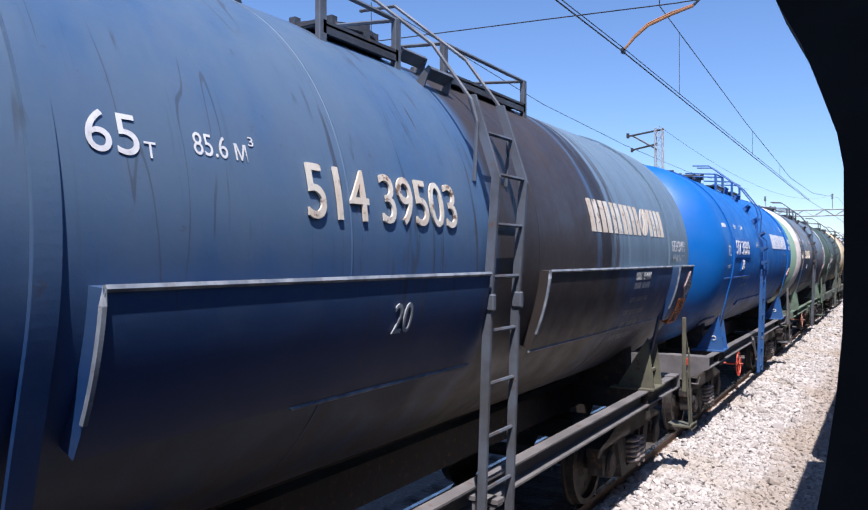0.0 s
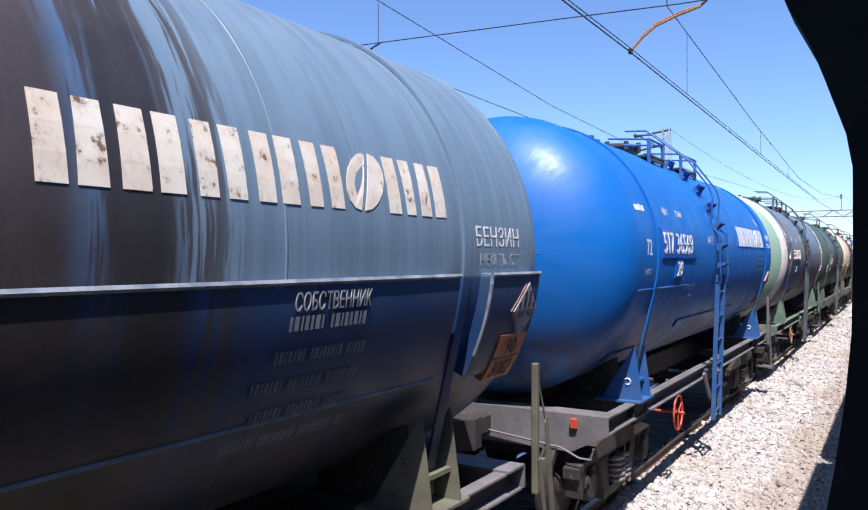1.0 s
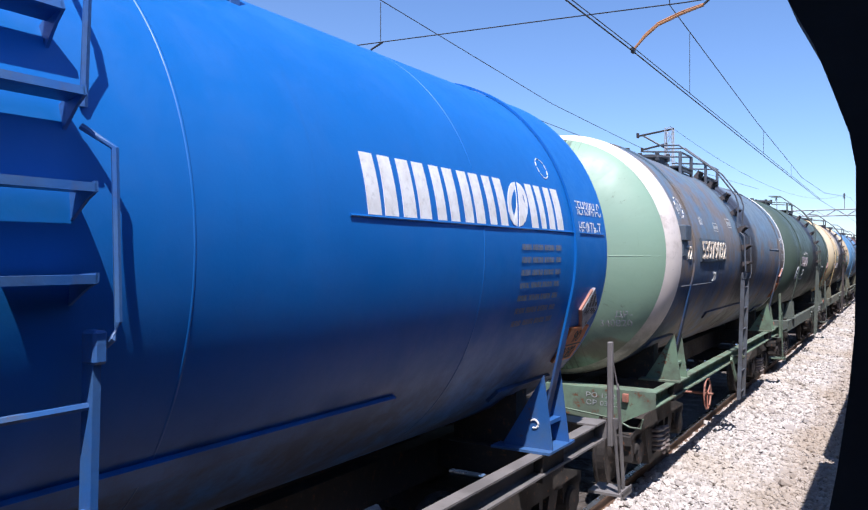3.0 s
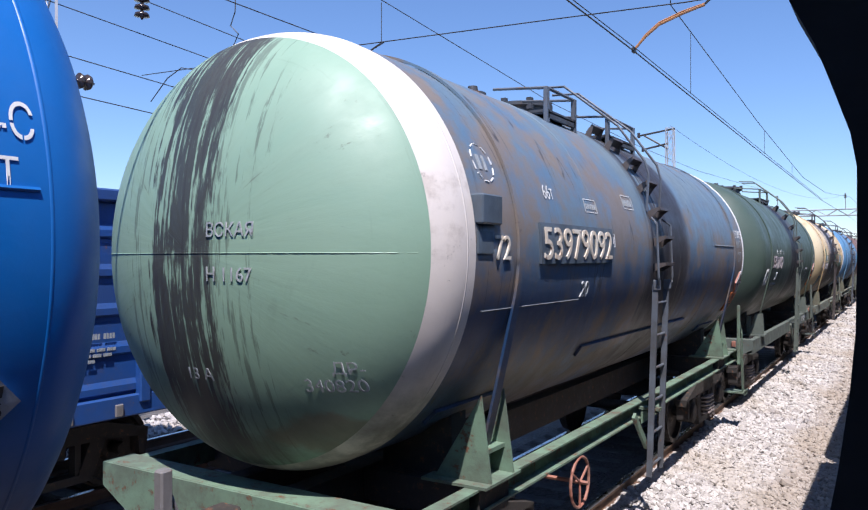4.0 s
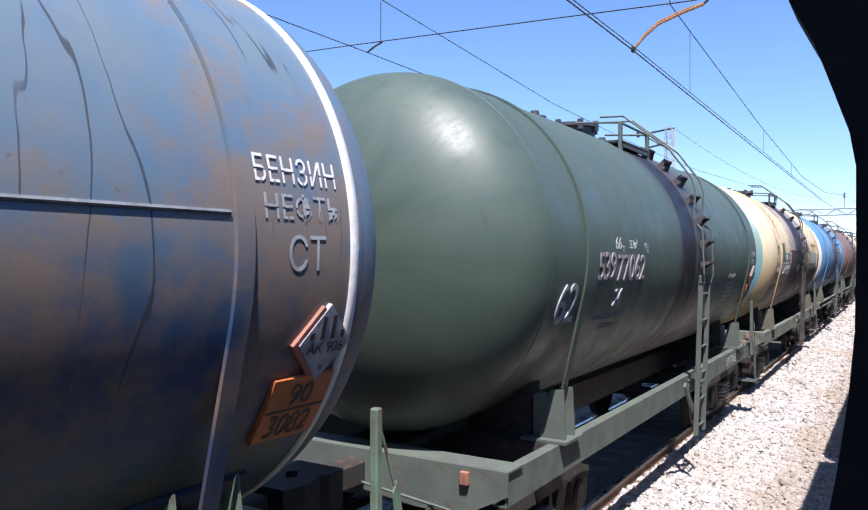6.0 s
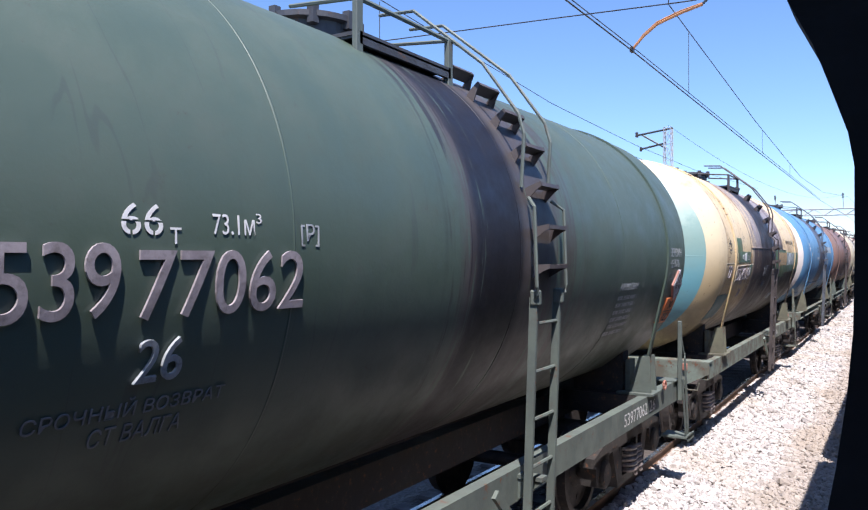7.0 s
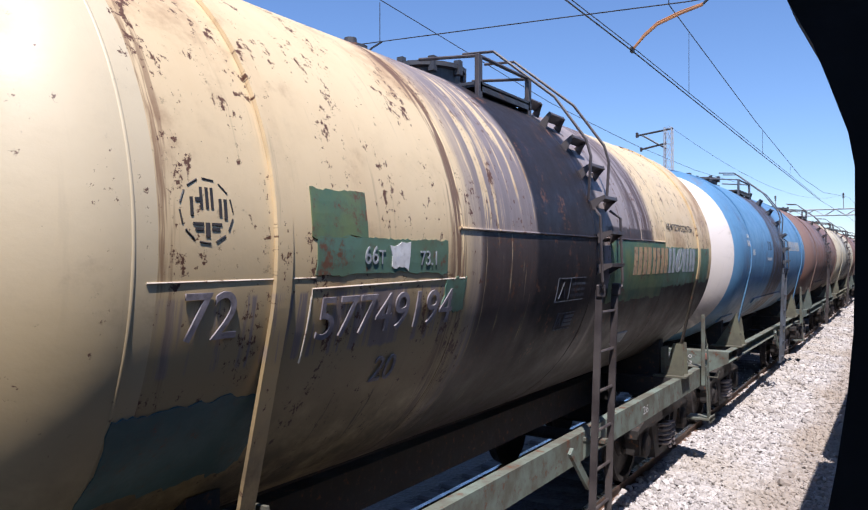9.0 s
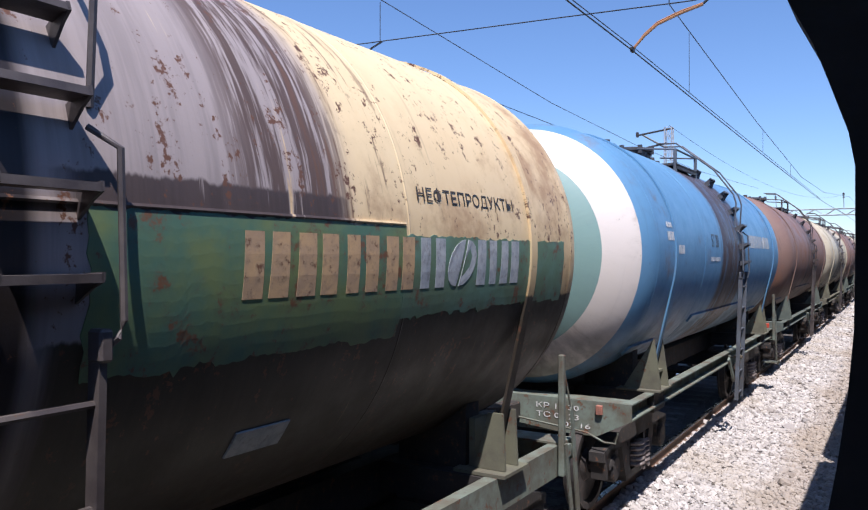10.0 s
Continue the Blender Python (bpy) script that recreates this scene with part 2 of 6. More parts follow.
M_ROOF = worn("carriage_roof_paint", (0.25, 0.25, 0.24), (0.2, 0.2, 0.19), 0.6)
M_GONDOLA = worn("blue_gondola_paint", (0.018, 0.075, 0.27), (0.022, 0.065, 0.21), 0.5, rust=0.05, scale=1.5, dirty=0.25)
M_STONE = ballast_mat("pale_crushed_stone", (0.74, 0.70, 0.66), (0.38, 0.35, 0.33), (0.50, 0.44, 0.37))
M_BED = bed_mat("ballast_bed", (0.15, 0.138, 0.125), (0.11, 0.10, 0.09))
# oily ballast under the goods train, darkened further to stand for its shade
M_OILSHADE = bed_mat("oily_shaded_ballast", (0.06, 0.052, 0.046), (0.085, 0.07, 0.06))
M_EARTH = bed_mat("dry_ground", (0.20, 0.17, 0.13), (0.15, 0.14, 0.10))
M_SLEEPER = worn("oily_concrete_sleeper", (0.15, 0.14, 0.13), (0.09, 0.08, 0.075), 0.85)
M_RAIL = worn("rusty_rail_side", (0.16, 0.09, 0.055), (0.12, 0.075, 0.05), 0.7)
M_RAILTOP = worn("polished_rail_head", (0.55, 0.53, 0.51), None, 0.25, 0.9, dirty=0.1)


# ---- mesh helpers ----
def mesh_of(bm, mats, smooth=False):
    me = bpy.data.meshes.new("mesh")
    bmesh.ops.recalc_face_normals(bm, faces=bm.faces)
    bm.to_mesh(me)
    bm.free()
    for q in mats if isinstance(mats, (list, tuple)) else [mats]:
        me.materials.append(q)
    if smooth:
        me.polygons.foreach_set("use_smooth", [True] * len(me.polygons))
    return me


def part(name, bm, material, parent=None, label="", smooth=False, m=None):
    """Links a bmesh, or a mesh that was made before, as one object under a thing or part."""
    me = bm if isinstance(bm, bpy.types.Mesh) else mesh_of(bm, material, smooth)
    ob = new(name, me)
    if parent is not None:
        ob.parent = parent
    if m is not None:
        ob.matrix_basis = m
    if isinstance(bm, bpy.types.Mesh) and material is not None and me.materials and me.materials[0] != material:
        ob.material_slots[0].link = "OBJECT"
        ob.material_slots[0].material = material
    return tagged(ob, label)


def box(bm, x0, x1, y0, y1, z0, z1, bevel=0.0):
    vs = [bm.verts.new((x, y, z)) for x in (x0, x1) for y in (y0, y1) for z in (z0, z1)]
    fs = [bm.faces.new([vs[i] for i in f]) for f in ((0, 1, 3, 2), (4, 6, 7, 5), (0, 4, 5, 1), (2, 3, 7, 6), (0, 2, 6, 4), (1, 5, 7, 3))]
    if bevel:
        bmesh.ops.bevel(bm, geom=list({e for f in fs for e in f.edges}), offset=bevel, segments=1, affect="EDGES")
    return bm


def boxed(*a, bevel=0.0):
    return box(bmesh.new(), *a, bevel=bevel)


def prism(bm, pts, axis, a, b):
    """A polygon pulled along an axis from a to b; pts are given in the two other axes, in order."""
    def at(p, d):
        return {"x": (d, p[0], p[1]), "y": (p[0], d, p[1]), "z": (p[0], p[1], d)}[axis]
    lo, hi = [bm.verts.new(at(p, a)) for p in pts], [bm.verts.new(at(p, b)) for p in pts]
    bm.faces.new(lo), bm.faces.new(hi[::-1])
    for i in range(len(pts)):
        j = (i + 1) % len(pts)
        bm.faces.new((lo[i], lo[j], hi[j], hi[i]))
    return bm


def tube(bm, pts, r, sides=6, closed=False):
    """A round bar along points."""
    pts = [Vector(p) for p in pts]
    rings = []
    k = len(pts)
    for i, p in enumerate(pts):
        a = pts[(i - 1) % k] if closed or i else p
        c = pts[(i + 1) % k] if closed or i < k - 1 else p
        d = (c - a).normalized()
        s = d.cross(Vector((0.13, 0.21, 1.0)) if abs(d.z) < 0.9 else Vector((1.0, 0.2, 0.1))).normalized()
        u = s.cross(d)
        rings.append([bm.verts.new(p + r * (math.cos(2 * math.pi * j / sides) * s + math.sin(2 * math.pi * j / sides) * u)) for j in range(sides)])
    for i in range(k if closed else k - 1):
        q, w = rings[i], rings[(i + 1) % k]
        for j in range(sides):
            bm.faces.new((q[j], q[(j + 1) % sides], w[(j + 1) % sides], w[j]))
    if not closed:
        bm.faces.new(rings[0][::-1]), bm.faces.new(rings[-1])
    return bm


def tubed(pts, r, sides=6, closed=False):
    return tube(bmesh.new(), pts, r, sides, closed)


def lathe(bm, prof, axis="y", centre=(0, 0, 0), seg=24, slots=None):
    """prof: (distance along the axis, radius)."""
    rings = []
    for d, r in prof:
        ring = []
        for j in range(seg if r > 1e-6 else 1):
            a = 2 * math.pi * j / seg
            u, v = r * math.cos(a), r * math.sin(a)
            o = {"x": (d, u, v), "y": (u, d, v), "z": (u, v, d)}[axis]
            ring.append(bm.verts.new(Vector(o) + Vector(centre)))
        rings.append(ring)
    for i in range(len(rings) - 1):
        q, w = rings[i], rings[i + 1]
        for j in range(seg):
            k = (j + 1) % seg
            if len(q) == 1 and len(w) == 1:
                continue
            f = bm.faces.new((q[0], w[j], w[k]) if len(q) == 1 else (q[j], q[k], w[0]) if len(w) == 1 else (q[j], q[k], w[k], w[j]))
            if slots:
                f.material_index = slots[i]
    return bm


# ---- setting: ground, tracks ----
TRACK = -3.79          # centre line of the goods track
TRACK_2 = -9.05        # the track beyond it
OWN = 1.47             # the passenger train's track


def setting():
    bm = bmesh.new()
    xs = [-900, -60, -14, -11, -6.4, -5.2, -2.88, -2.36, -2.0, -1.2, 0.2, 4, 14, 60, 900]
    zs = [-0.5, -0.5, -0.5, -0.25, -0.3, -0.22, -0.155, -0.155, -0.22, -0.25, -0.24, -0.24, -0.5, -0.5, -0.5]
    ys = [-700, -80, -20, 0, 20, 60, 140, 400, 2500]
    grid = [[bm.verts.new((x, y, z)) for x, z in zip(xs, zs)] for y in ys]
    for i in range(len(ys) - 1):
        for j in range(len(xs) - 1):
            f = bm.faces.new((grid[i][j], grid[i][j + 1], grid[i + 1][j + 1], grid[i + 1][j]))
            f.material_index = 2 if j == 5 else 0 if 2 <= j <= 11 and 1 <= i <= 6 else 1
    tagged(part("ground", bm, [M_BED, M_EARTH, M_OILSHADE]), "pale crushed-stone ballast with dry earth beyond", "ground", kind="structure")
    prof = [(-0.075, -0.17), (0.075, -0.17), (0.075, -0.155), (0.012, -0.135), (0.012, -0.045), (0.036, -0.035), (0.036, -0.004), (0.03, 0.0), (-0.03, 0.0), (-0.036, -0.004), (-0.036, -0.035), (-0.012, -0.045), (-0.012, -0.135), (-0.075, -0.155)]
    for cx, what in ((TRACK, "goods"), (TRACK_2, "far"), (OWN, "near")):
        for s in (-1, 1):
            bm = bmesh.new()
            prism(bm, [(cx + s * 0.796 + a, b) for a, b in prof], "y", -60, 320)
            for f in bm.faces:
                if all(v.co.z > -0.006 for v in f.verts):
                    f.material_index = 1
            tagged(part("rail", bm, [M_RAIL, M_RAILTOP]), "rusty steel rail with a polished head", "rail", "rails", "structure")
    me = mesh_of(boxed(-1.35, 1.35, -0.13, 0.13, -0.38, -0.172, bevel=0.03), M_SLEEPER)
    for cx, y0, y1 in ((TRACK, -8, 90), (TRACK_2, -6, 24)):
        y = y0
        while y < y1:
            tagged(part("sleeper", me, None, m=pose(cx, y, 0)), "grey concrete railway sleeper", "sleeper", "sleepers", "structure")
            y += 0.55


def gravel():
    """Loose stones on the lit strip between the trains."""
    rng = np.random.default_rng(5)
    t = (1 + 5 ** 0.5) / 2
    base = np.array([(-1, t, 0), (1, t, 0), (-1, -t, 0), (1, -t, 0), (0, -1, t), (0, 1, t), (0, -1, -t), (0, 1, -t), (t, 0, -1), (t, 0, 1), (-t, 0, -1), (-t, 0, 1)], float)
    base /= np.linalg.norm(base[0])
    tri = np.array([(0, 11, 5), (0, 5, 1), (0, 1, 7), (0, 7, 10), (0, 10, 11), (1, 5, 9), (5, 11, 4), (11, 10, 2), (10, 7, 6), (7, 1, 8), (3, 9, 4), (3, 4, 2), (3, 2, 6), (3, 6, 8), (3, 8, 9), (4, 9, 5), (2, 4, 11), (6, 2, 10), (8, 6, 7), (9, 8, 1)])
    # a stone is cut off at its foot: the lower triangles never show
    tri = np.array([f for f in tri if base[f][:, 2].mean() > -0.55])
    spots = []
    for x0, x1, y0, y1, n, s in ((-2.95, 0.1, 6.0, 16, 32000, 0.0235), (-2.95, 0.1, 16, 32, 23000, 0.030), (-2.95, 0.1, 32, 75, 14000, 0.048), (-7.0, -4.9, 1.0, 7.0, 2200, 0.035), (-12.5, -10.8, 3.0, 12.0, 1500, 0.04)):
        q = np.column_stack([rng.uniform(x0, x1, n), rng.uniform(y0, y1, n), rng.lognormal(0, 0.35, n) * s])
        spots.append(q)
    spots = np.concatenate(spots)
    n = len(spots)
    h = np.interp(spots[:, 0], [-14, -11, -6.4, -5.2, -2.88, -2.36, -2.0, -1.2, 0.2], [-0.5, -0.25, -0.3, -0.22, -0.155, -0.155, -0.22, -0.25, -0.24])
    v = base[None] * (1 + rng.uniform(-0.32, 0.32, (n, 12, 1)))
    v *= spots[:, 2][:, None, None] * np.stack([rng.uniform(0.8, 1.4, n), rng.uniform(0.7, 1.2, n), rng.uniform(0.6, 0.95, n)], 1)[:, None]
    a = rng.uniform(0, 6.28, n)
    c, s = np.cos(a)[:, None], np.sin(a)[:, None]
    v = np.stack([v[..., 0] * c - v[..., 1] * s, v[..., 0] * s + v[..., 1] * c, v[..., 2]], -1)
    v += np.stack([spots[:, 0], spots[:, 1], h + rng.uniform(-0.1, 0.7, n) * spots[:, 2]], 1)[:, None]
    f = tri[None] + 12 * np.arange(n)[:, None, None]
    me = bpy.data.meshes.new("mesh")
    me.from_pydata(v.reshape(-1, 3), [], f.reshape(-1, 3))
    me.materials.append(M_STONE)
    tagged(new("gravel", me), "loose pale grey and pinkish crushed stones", "gravel", kind="stuff")


# ---- wagon meshes that all share ----
def arc(y, deg, r=RAD):
    a = radians(deg)
    return Vector((r * math.cos(a), y, AXIS + r * math.sin(a)))


def by_height(dz, r=RAD):
    return math.degrees(math.asin(max(-0.999, min(0.999, dz / r))))


def barrel(half, head, mats, bands, rings, rear=None):
    """The tank shell: a cylinder with dished heads. bands: (radius on the front head under which slot 1 applies, y to which slot 2 reaches)."""
    disc, edge = bands
    ys = [(-half - head * math.sin(a), RAD * math.cos(a)) for a in [math.pi / 2 * (1 - i / 18) for i in range(18)]]
    back, bulge = rear or (half, head)
    tail = [(back + bulge * math.sin(a), RAD * math.cos(a)) for a in [math.pi / 2 * (1 - i / 18) for i in range(18)]]
    prof = ys + [(-half + i * (half + back) / 80, RAD) for i in range(81)] + tail[::-1]
    for y in (edge, ) if edge is not None else ():
        prof.append((y, RAD if y > -half else RAD * math.sqrt(max(0.0, 1 - ((-half - y) / head) ** 2))))
    if disc:
        prof.append((-half - head * math.sqrt(1 - (disc / RAD) ** 2), disc))
    prof = sorted(prof)
    slots = []
    for (y0, r0), (y1, r1) in zip(prof, prof[1:]):
        slots.append(1 if disc and y1 < 0 and max(r0, r1) <= disc + 1e-4 else 2 if edge is not None and y1 <= edge + 1e-4 else 0)
    bm = lathe(bmesh.new(), prof, "y", (0, 0, AXIS), 360 if rings < 6.5 else 120, slots)
    for v in bm.verts:   # slight dents of the plates
        d = Vector((v.co.x, 0, v.co.z - AXIS))
        if d.length > 0.2:
            v.co += d.normalized() * 0.004 * noise.noise(Vector((v.co.x * 1.3, v.co.y * 1.1 + rings, v.co.z * 1.3)))
    return mesh_of(bm, mats, True)


def weld_ring(y, r=RAD):
    return lathe(bmesh.new(), [(y - 0.012, r - 0.008), (y - 0.006, r + 0.002), (y + 0.006, r + 0.002), (y + 0.012, r - 0.008)], "y", (0, 0, AXIS), 240)


def strap_band(at, w=0.095):
    """Flat steel strap from the bracket on one side over the barrel to the other."""
    bm = bmesh.new()
    pts = [(1.27, 1.44), *[(arc(0, d, RAD + 0.012).x, arc(0, d, RAD + 0.012).z) for d in [-13 + 1.6 * i for i in range(130)]], (-1.27, 1.44)]
    out = []
    for i, (x, z) in enumerate(pts):
        (xa, za), (xb, zb) = pts[max(0, i - 1)], pts[min(len(pts) - 1, i + 1)]
        n = Vector((zb - za, 0, xa - xb)).normalized() * 0.010
        out.append([bm.verts.new(Vector((x, y, z)) + n * k) for y, k in ((at - w / 2, -1), (at - w / 2, 1), (at + w / 2, 1), (at + w / 2, -1))])
    for q, r in zip(out, out[1:]):
        for j in range(4):
            bm.faces.new((q[j], q[(j + 1) % 4], r[(j + 1) % 4], r[j]))
    bm.faces.new(out[0]), bm.faces.new(out[-1][::-1])
    return bm


def wheelset():
    bm = bmesh.new()
    lathe(bm, [(-1.02, 0.0), (-1.02, 0.07), (-0.8, 0.08), (0.8, 0.08), (1.02, 0.07), (1.02, 0.0)], "x", seg=14)
    for s in (-1, 1):
        lathe(bm, [(s * 0.70, 0.08), (s * 0.70, 0.13), (s * 0.735, 0.16), (s * 0.735, 0.40), (s * 0.725, 0.478), (s * 0.72, 0.505), (s * 0.75, 0.505), (s * 0.76, 0.48), (s * 0.85, 0.475), (s * 0.85, 0.41), (s * 0.79, 0.39), (s * 0.785, 0.18), (s * 0.83, 0.14), (s * 0.83, 0.08)], "x", seg=36)
        for j in range(3):   # lightening marks on the disc
            a = j * 2.094
            box(bm, s * 0.788 - 0.006, s * 0.788 + 0.006, 0.3 * math.cos(a) - 0.03, 0.3 * math.cos(a) + 0.03, 0.3 * math.sin(a) - 0.03, 0.3 * math.sin(a) + 0.03)
    return mesh_of(bm, M_WHEEL)


def coil(x, y, z0, z1, r, turns=5, wire=0.02):
    n = turns * 10
    return tubed([(x + r * math.cos(2 * math.pi * i / 10), y + r * math.sin(2 * math.pi * i / 10), z0 + (z1 - z0) * i / n) for i in range(n + 1)], wire, 5)


def side_frame(s):
    """Cast bogie side frame: arched top, two axle jaws, a window with the spring nest."""
    bm = bmesh.new()
    x0, x1 = (0.93, 1.10) if s > 0 else (-1.10, -0.93)
    prism(bm, [(-1.22, 0.60), (-1.22, 0.70), (-0.62, 0.86), (0.62, 0.86), (1.22, 0.70), (1.22, 0.60), (0.66, 0.66), (-0.66, 0.66)], "x", x0, x1)
    for k in (-1, 1):
        prism(bm, [(k * 0.66, 0.70), (k * 0.46, 0.70), (k * 0.30, 0.30), (k * 0.48, 0.26)], "x", x0, x1)
        prism(bm, [(k * 0.34, 0.68), (k * 0.27, 0.68), (k * 0.27, 0.28), (k * 0.34, 0.28)], "x", x0 + 0.02, x1 - 0.02)
        prism(bm, [(k * 1.18, 0.66), (k * 1.08, 0.66), (k * 1.10, 0.40), (k * 1.16, 0.40)], "x", x0, x1)
    box(bm, x0, x1, -0.48, 0.48, 0.22, 0.31)
    return mesh_of(bm, M_SHADOWED)


def axle_box(s):
    bm = lathe(bmesh.new(), [(s * 0.9, 0.0), (s * 0.9, 0.15), (s * 1.12, 0.15), (s * 1.14, 0.12), (s * 1.14, 0.0)], "x", (0, 0, 0), 16)
    box(bm, min(s * 0.94, s * 1.1), max(s * 0.94, s * 1.1), -0.17, 0.17, 0.02, 0.2)
    return mesh_of(bm, M_WHEEL)


WHEELS = []


def bogie(wagon, y, shared):
    b = part("bogie", shared["bolster"], None, wagon, "", m=pose(0, y, 0))
    for s in (-1, 1):
        part("side_frame", shared["frame", s], None, b)
        part("spring", shared["coil", s, -1], None, b)
        part("spring", shared["coil", s, 1], None, b)
        for k in (-1, 1):
            part("axle_box", shared["axle", s], None, b, m=pose(0, k * 0.925, 0.478))
            part("brake_hanger", shared["hanger"], None, b, m=pose(s * 0.86, k * 0.36, 0.0))
    for k in (-1, 1):
        w = part("wheelset", shared["wheels"], None, b, "rusty steel wheels on an axle", m=pose(0, k * 0.925, 0.478))
        WHEELS.append((w, k * 0.925))


def shared_meshes():
    d = {}
    bm = boxed(-1.05, 1.05, -0.2, 0.2, 0.5, 0.78, bevel=0.03)
    box(bm, -0.2, 0.2, -0.2, 0.2, 0.78, 0.95)
    d["bolster"] = mesh_of(bm, M_SHADOWED)
    for s in (-1, 1):
        d["frame", s], d["axle", s] = side_frame(s), axle_box(s)
        for k in (-1, 1):
            d["coil", s, k] = mesh_of(coil(s * 1.10, k * 0.10, 0.30, 0.60, 0.088, 5, 0.024), M_SPRING)
    bm = boxed(-0.05, 0.05, -0.04, 0.04, 0.3, 0.62, bevel=0.01)
    box(bm, -0.07, 0.07, -0.07, 0.03, 0.34, 0.50, bevel=0.015)
    d["hanger"] = mesh_of(bm, M_WHEEL)
    d["wheels"] = wheelset()
    for z, nm in ((0.18, "channel"), (0.25, "web")):
        bm = bmesh.new()
        top = 1.22
        if nm == "channel":    # open to the outside
            prism(bm, [(1.36, top), (1.36, top - 0.016), (1.262, top - 0.02), (1.262, top - z + 0.02), (1.36, top - z + 0.016), (1.36, top - z), (1.25, top - z), (1.25, top)], "y", -5.05, 5.05)
        else:
            prism(bm, [(1.26, top), (1.26, top - 0.014), (1.346, top - 0.018), (1.346, top - z + 0.018), (1.26, top - z + 0.014), (1.26, top - z), (1.36, top - z), (1.36, top)], "y", -5.05, 5.05)
        d["beam", nm] = mesh_of(bm, M_GREY)
    for s in (-1, 1):   # end beam, with lower corners cut away
        bm = bmesh.new()
        prism(bm, [(-1.38, 1.235), (1.38, 1.235), (1.38, 1.06), (1.0, 0.86), (-1.0, 0.86), (-1.38, 1.06)], "y", *sorted((s * 5.05, s * 5.07)))
        d["end_plate", s] = mesh_of(bm, M_GREY)
    bm = bmesh.new()
    box(bm, -1.38, 1.38, -5.05, -4.8, 1.221, 1.237)
    d["end_flange"] = mesh_of(bm, M_GREY)
    bm = bmesh.new()
    for s in (-1, 1):
        box(bm, s * 0.28 - 0.08, s * 0.28 + 0.08, -5.04, 5.04, 0.90, 1.22)
    d["centre"] = mesh_of(bm, M_SHADOWED)
    bm = bmesh.new()   # bolster beams over the bogies, with saddles for the barrel
    box(bm, -1.34, 1.34, -0.22, 0.22, 0.98, 1.215)
    d["cross"] = mesh_of(bm, M_SHADOWED)
    for s in (-1, 1):
        bm = bmesh.new()
        pts = [(s * 0.45, 1.22), (s * 1.05, 1.22), (s * 1.05, AXIS - math.sqrt(RAD ** 2 - 1.05 ** 2) - 0.01), (s * 0.8, AXIS - math.sqrt(RAD ** 2 - 0.64) - 0.01), (s * 0.45, AXIS - math.sqrt(RAD ** 2 - 0.2025) - 0.01)]
        prism(bm, pts, "y", -0.1, 0.1)
        d["saddle", s] = mesh_of(bm, M_SHADOWED)
    # brackets that hold the straps
    for k in (-1, 1):
        bm = bmesh.new()
        prism(bm, [(0.96, 1.24), (1.41, 1.24), (1.33, 1.84)], "y", k * 0.17 - 0.008, k * 0.17 + 0.008)
        d["gusset", k] = mesh_of(bm, M_GREY)
    bm = boxed(0.90, 1.42, -0.27, 0.27, 1.222, 1.242)
    box(bm, 1.20, 1.34, -0.16, 0.16, 1.42, 1.45)
    for k in (-1, 1):
        tube(bm, [(1.27, k * 0.035, 1.30), (1.27, k * 0.035, 1.56)], 0.016)
    d["foot"] = mesh_of(bm, M_GREY)
    bm = bmesh.new()
    for k in (-1, 1):
        prism(bm, [(1.12, 1.25), (1.38, 1.25), (1.36, 1.66), (1.24, 1.66)], "y", k * 0.1 - 0.01, k * 0.1 + 0.01)
    box(bm, 1.08, 1.13, -0.1, 0.1, 1.25, 1.6)
    box(bm, 1.0, 1.42, -0.2, 0.2, 1.222, 1.246)
    d["post_bracket"] = mesh_of(bm, M_GREY)
    # ladder
    for k in (-1, 1):
        bm = bmesh.new()
        prism(bm, [(1.47, 0.47), (1.53, 0.47), (1.60, 2.50), (1.54, 2.50)], "y", k * 0.21 - 0.014, k * 0.21 + 0.014)
        d["stile", k] = mesh_of(bm, M_GREY)
    for k in (-1, 1):
        d["tall_stile", k] = mesh_of(prism(bmesh.new(), [(1.54, 2.50), (1.60, 2.50), (1.66, 3.30), (1.48, 3.85), (1.42, 3.85), (1.60, 3.30)], "y", k * 0.21 - 0.014, k * 0.21 + 0.014), M_GREY)
    d["rung"] = mesh_of(tubed([(0, -0.2, 0), (0, 0.2, 0)], 0.014), M_GREY)
    bm = boxed(1.33, 1.56, -0.05, 0.05, 1.14, 1.17)
    prism(bm, [(1.36, 1.13), (1.56, 1.13), (1.36, 0.98)], "y", -0.04, 0.04)
    d["ladder_bracket"] = mesh_of(bm, M_GREY)
    d["ladder_stay"] = mesh_of(prism(bmesh.new(), [(-0.62, 1.16), (-0.56, 1.20), (-0.16, 0.82), (-0.20, 0.76)], "x", 1.44, 1.47), M_GREY)
    d["clip"] = mesh_of(boxed(1.545, 1.62, -0.026, 0.026, 2.44, 2.55, bevel=0.010), M_GREY)
    # step on the barrel: tread with two cheeks, in its own axes (x outwards)
    bm = boxed(0.045, 0.14, -0.16, 0.16, -0.006, 0.008)
    box(bm, 0.128, 0.141, -0.16, 0.16, -0.014, 0.014)
    for k in (-1, 1):
        prism(bm, [(-0.03, -0.01), (0.05, 0.010), (0.141, 0.020), (0.141, -0.012), (0.09, -0.035), (0.0, -0.095), (-0.03, -0.095)], "y", k * 0.16 - 0.006, k * 0.16 + 0.006)
    d["tread"] = mesh_of(bm, M_LADDER)
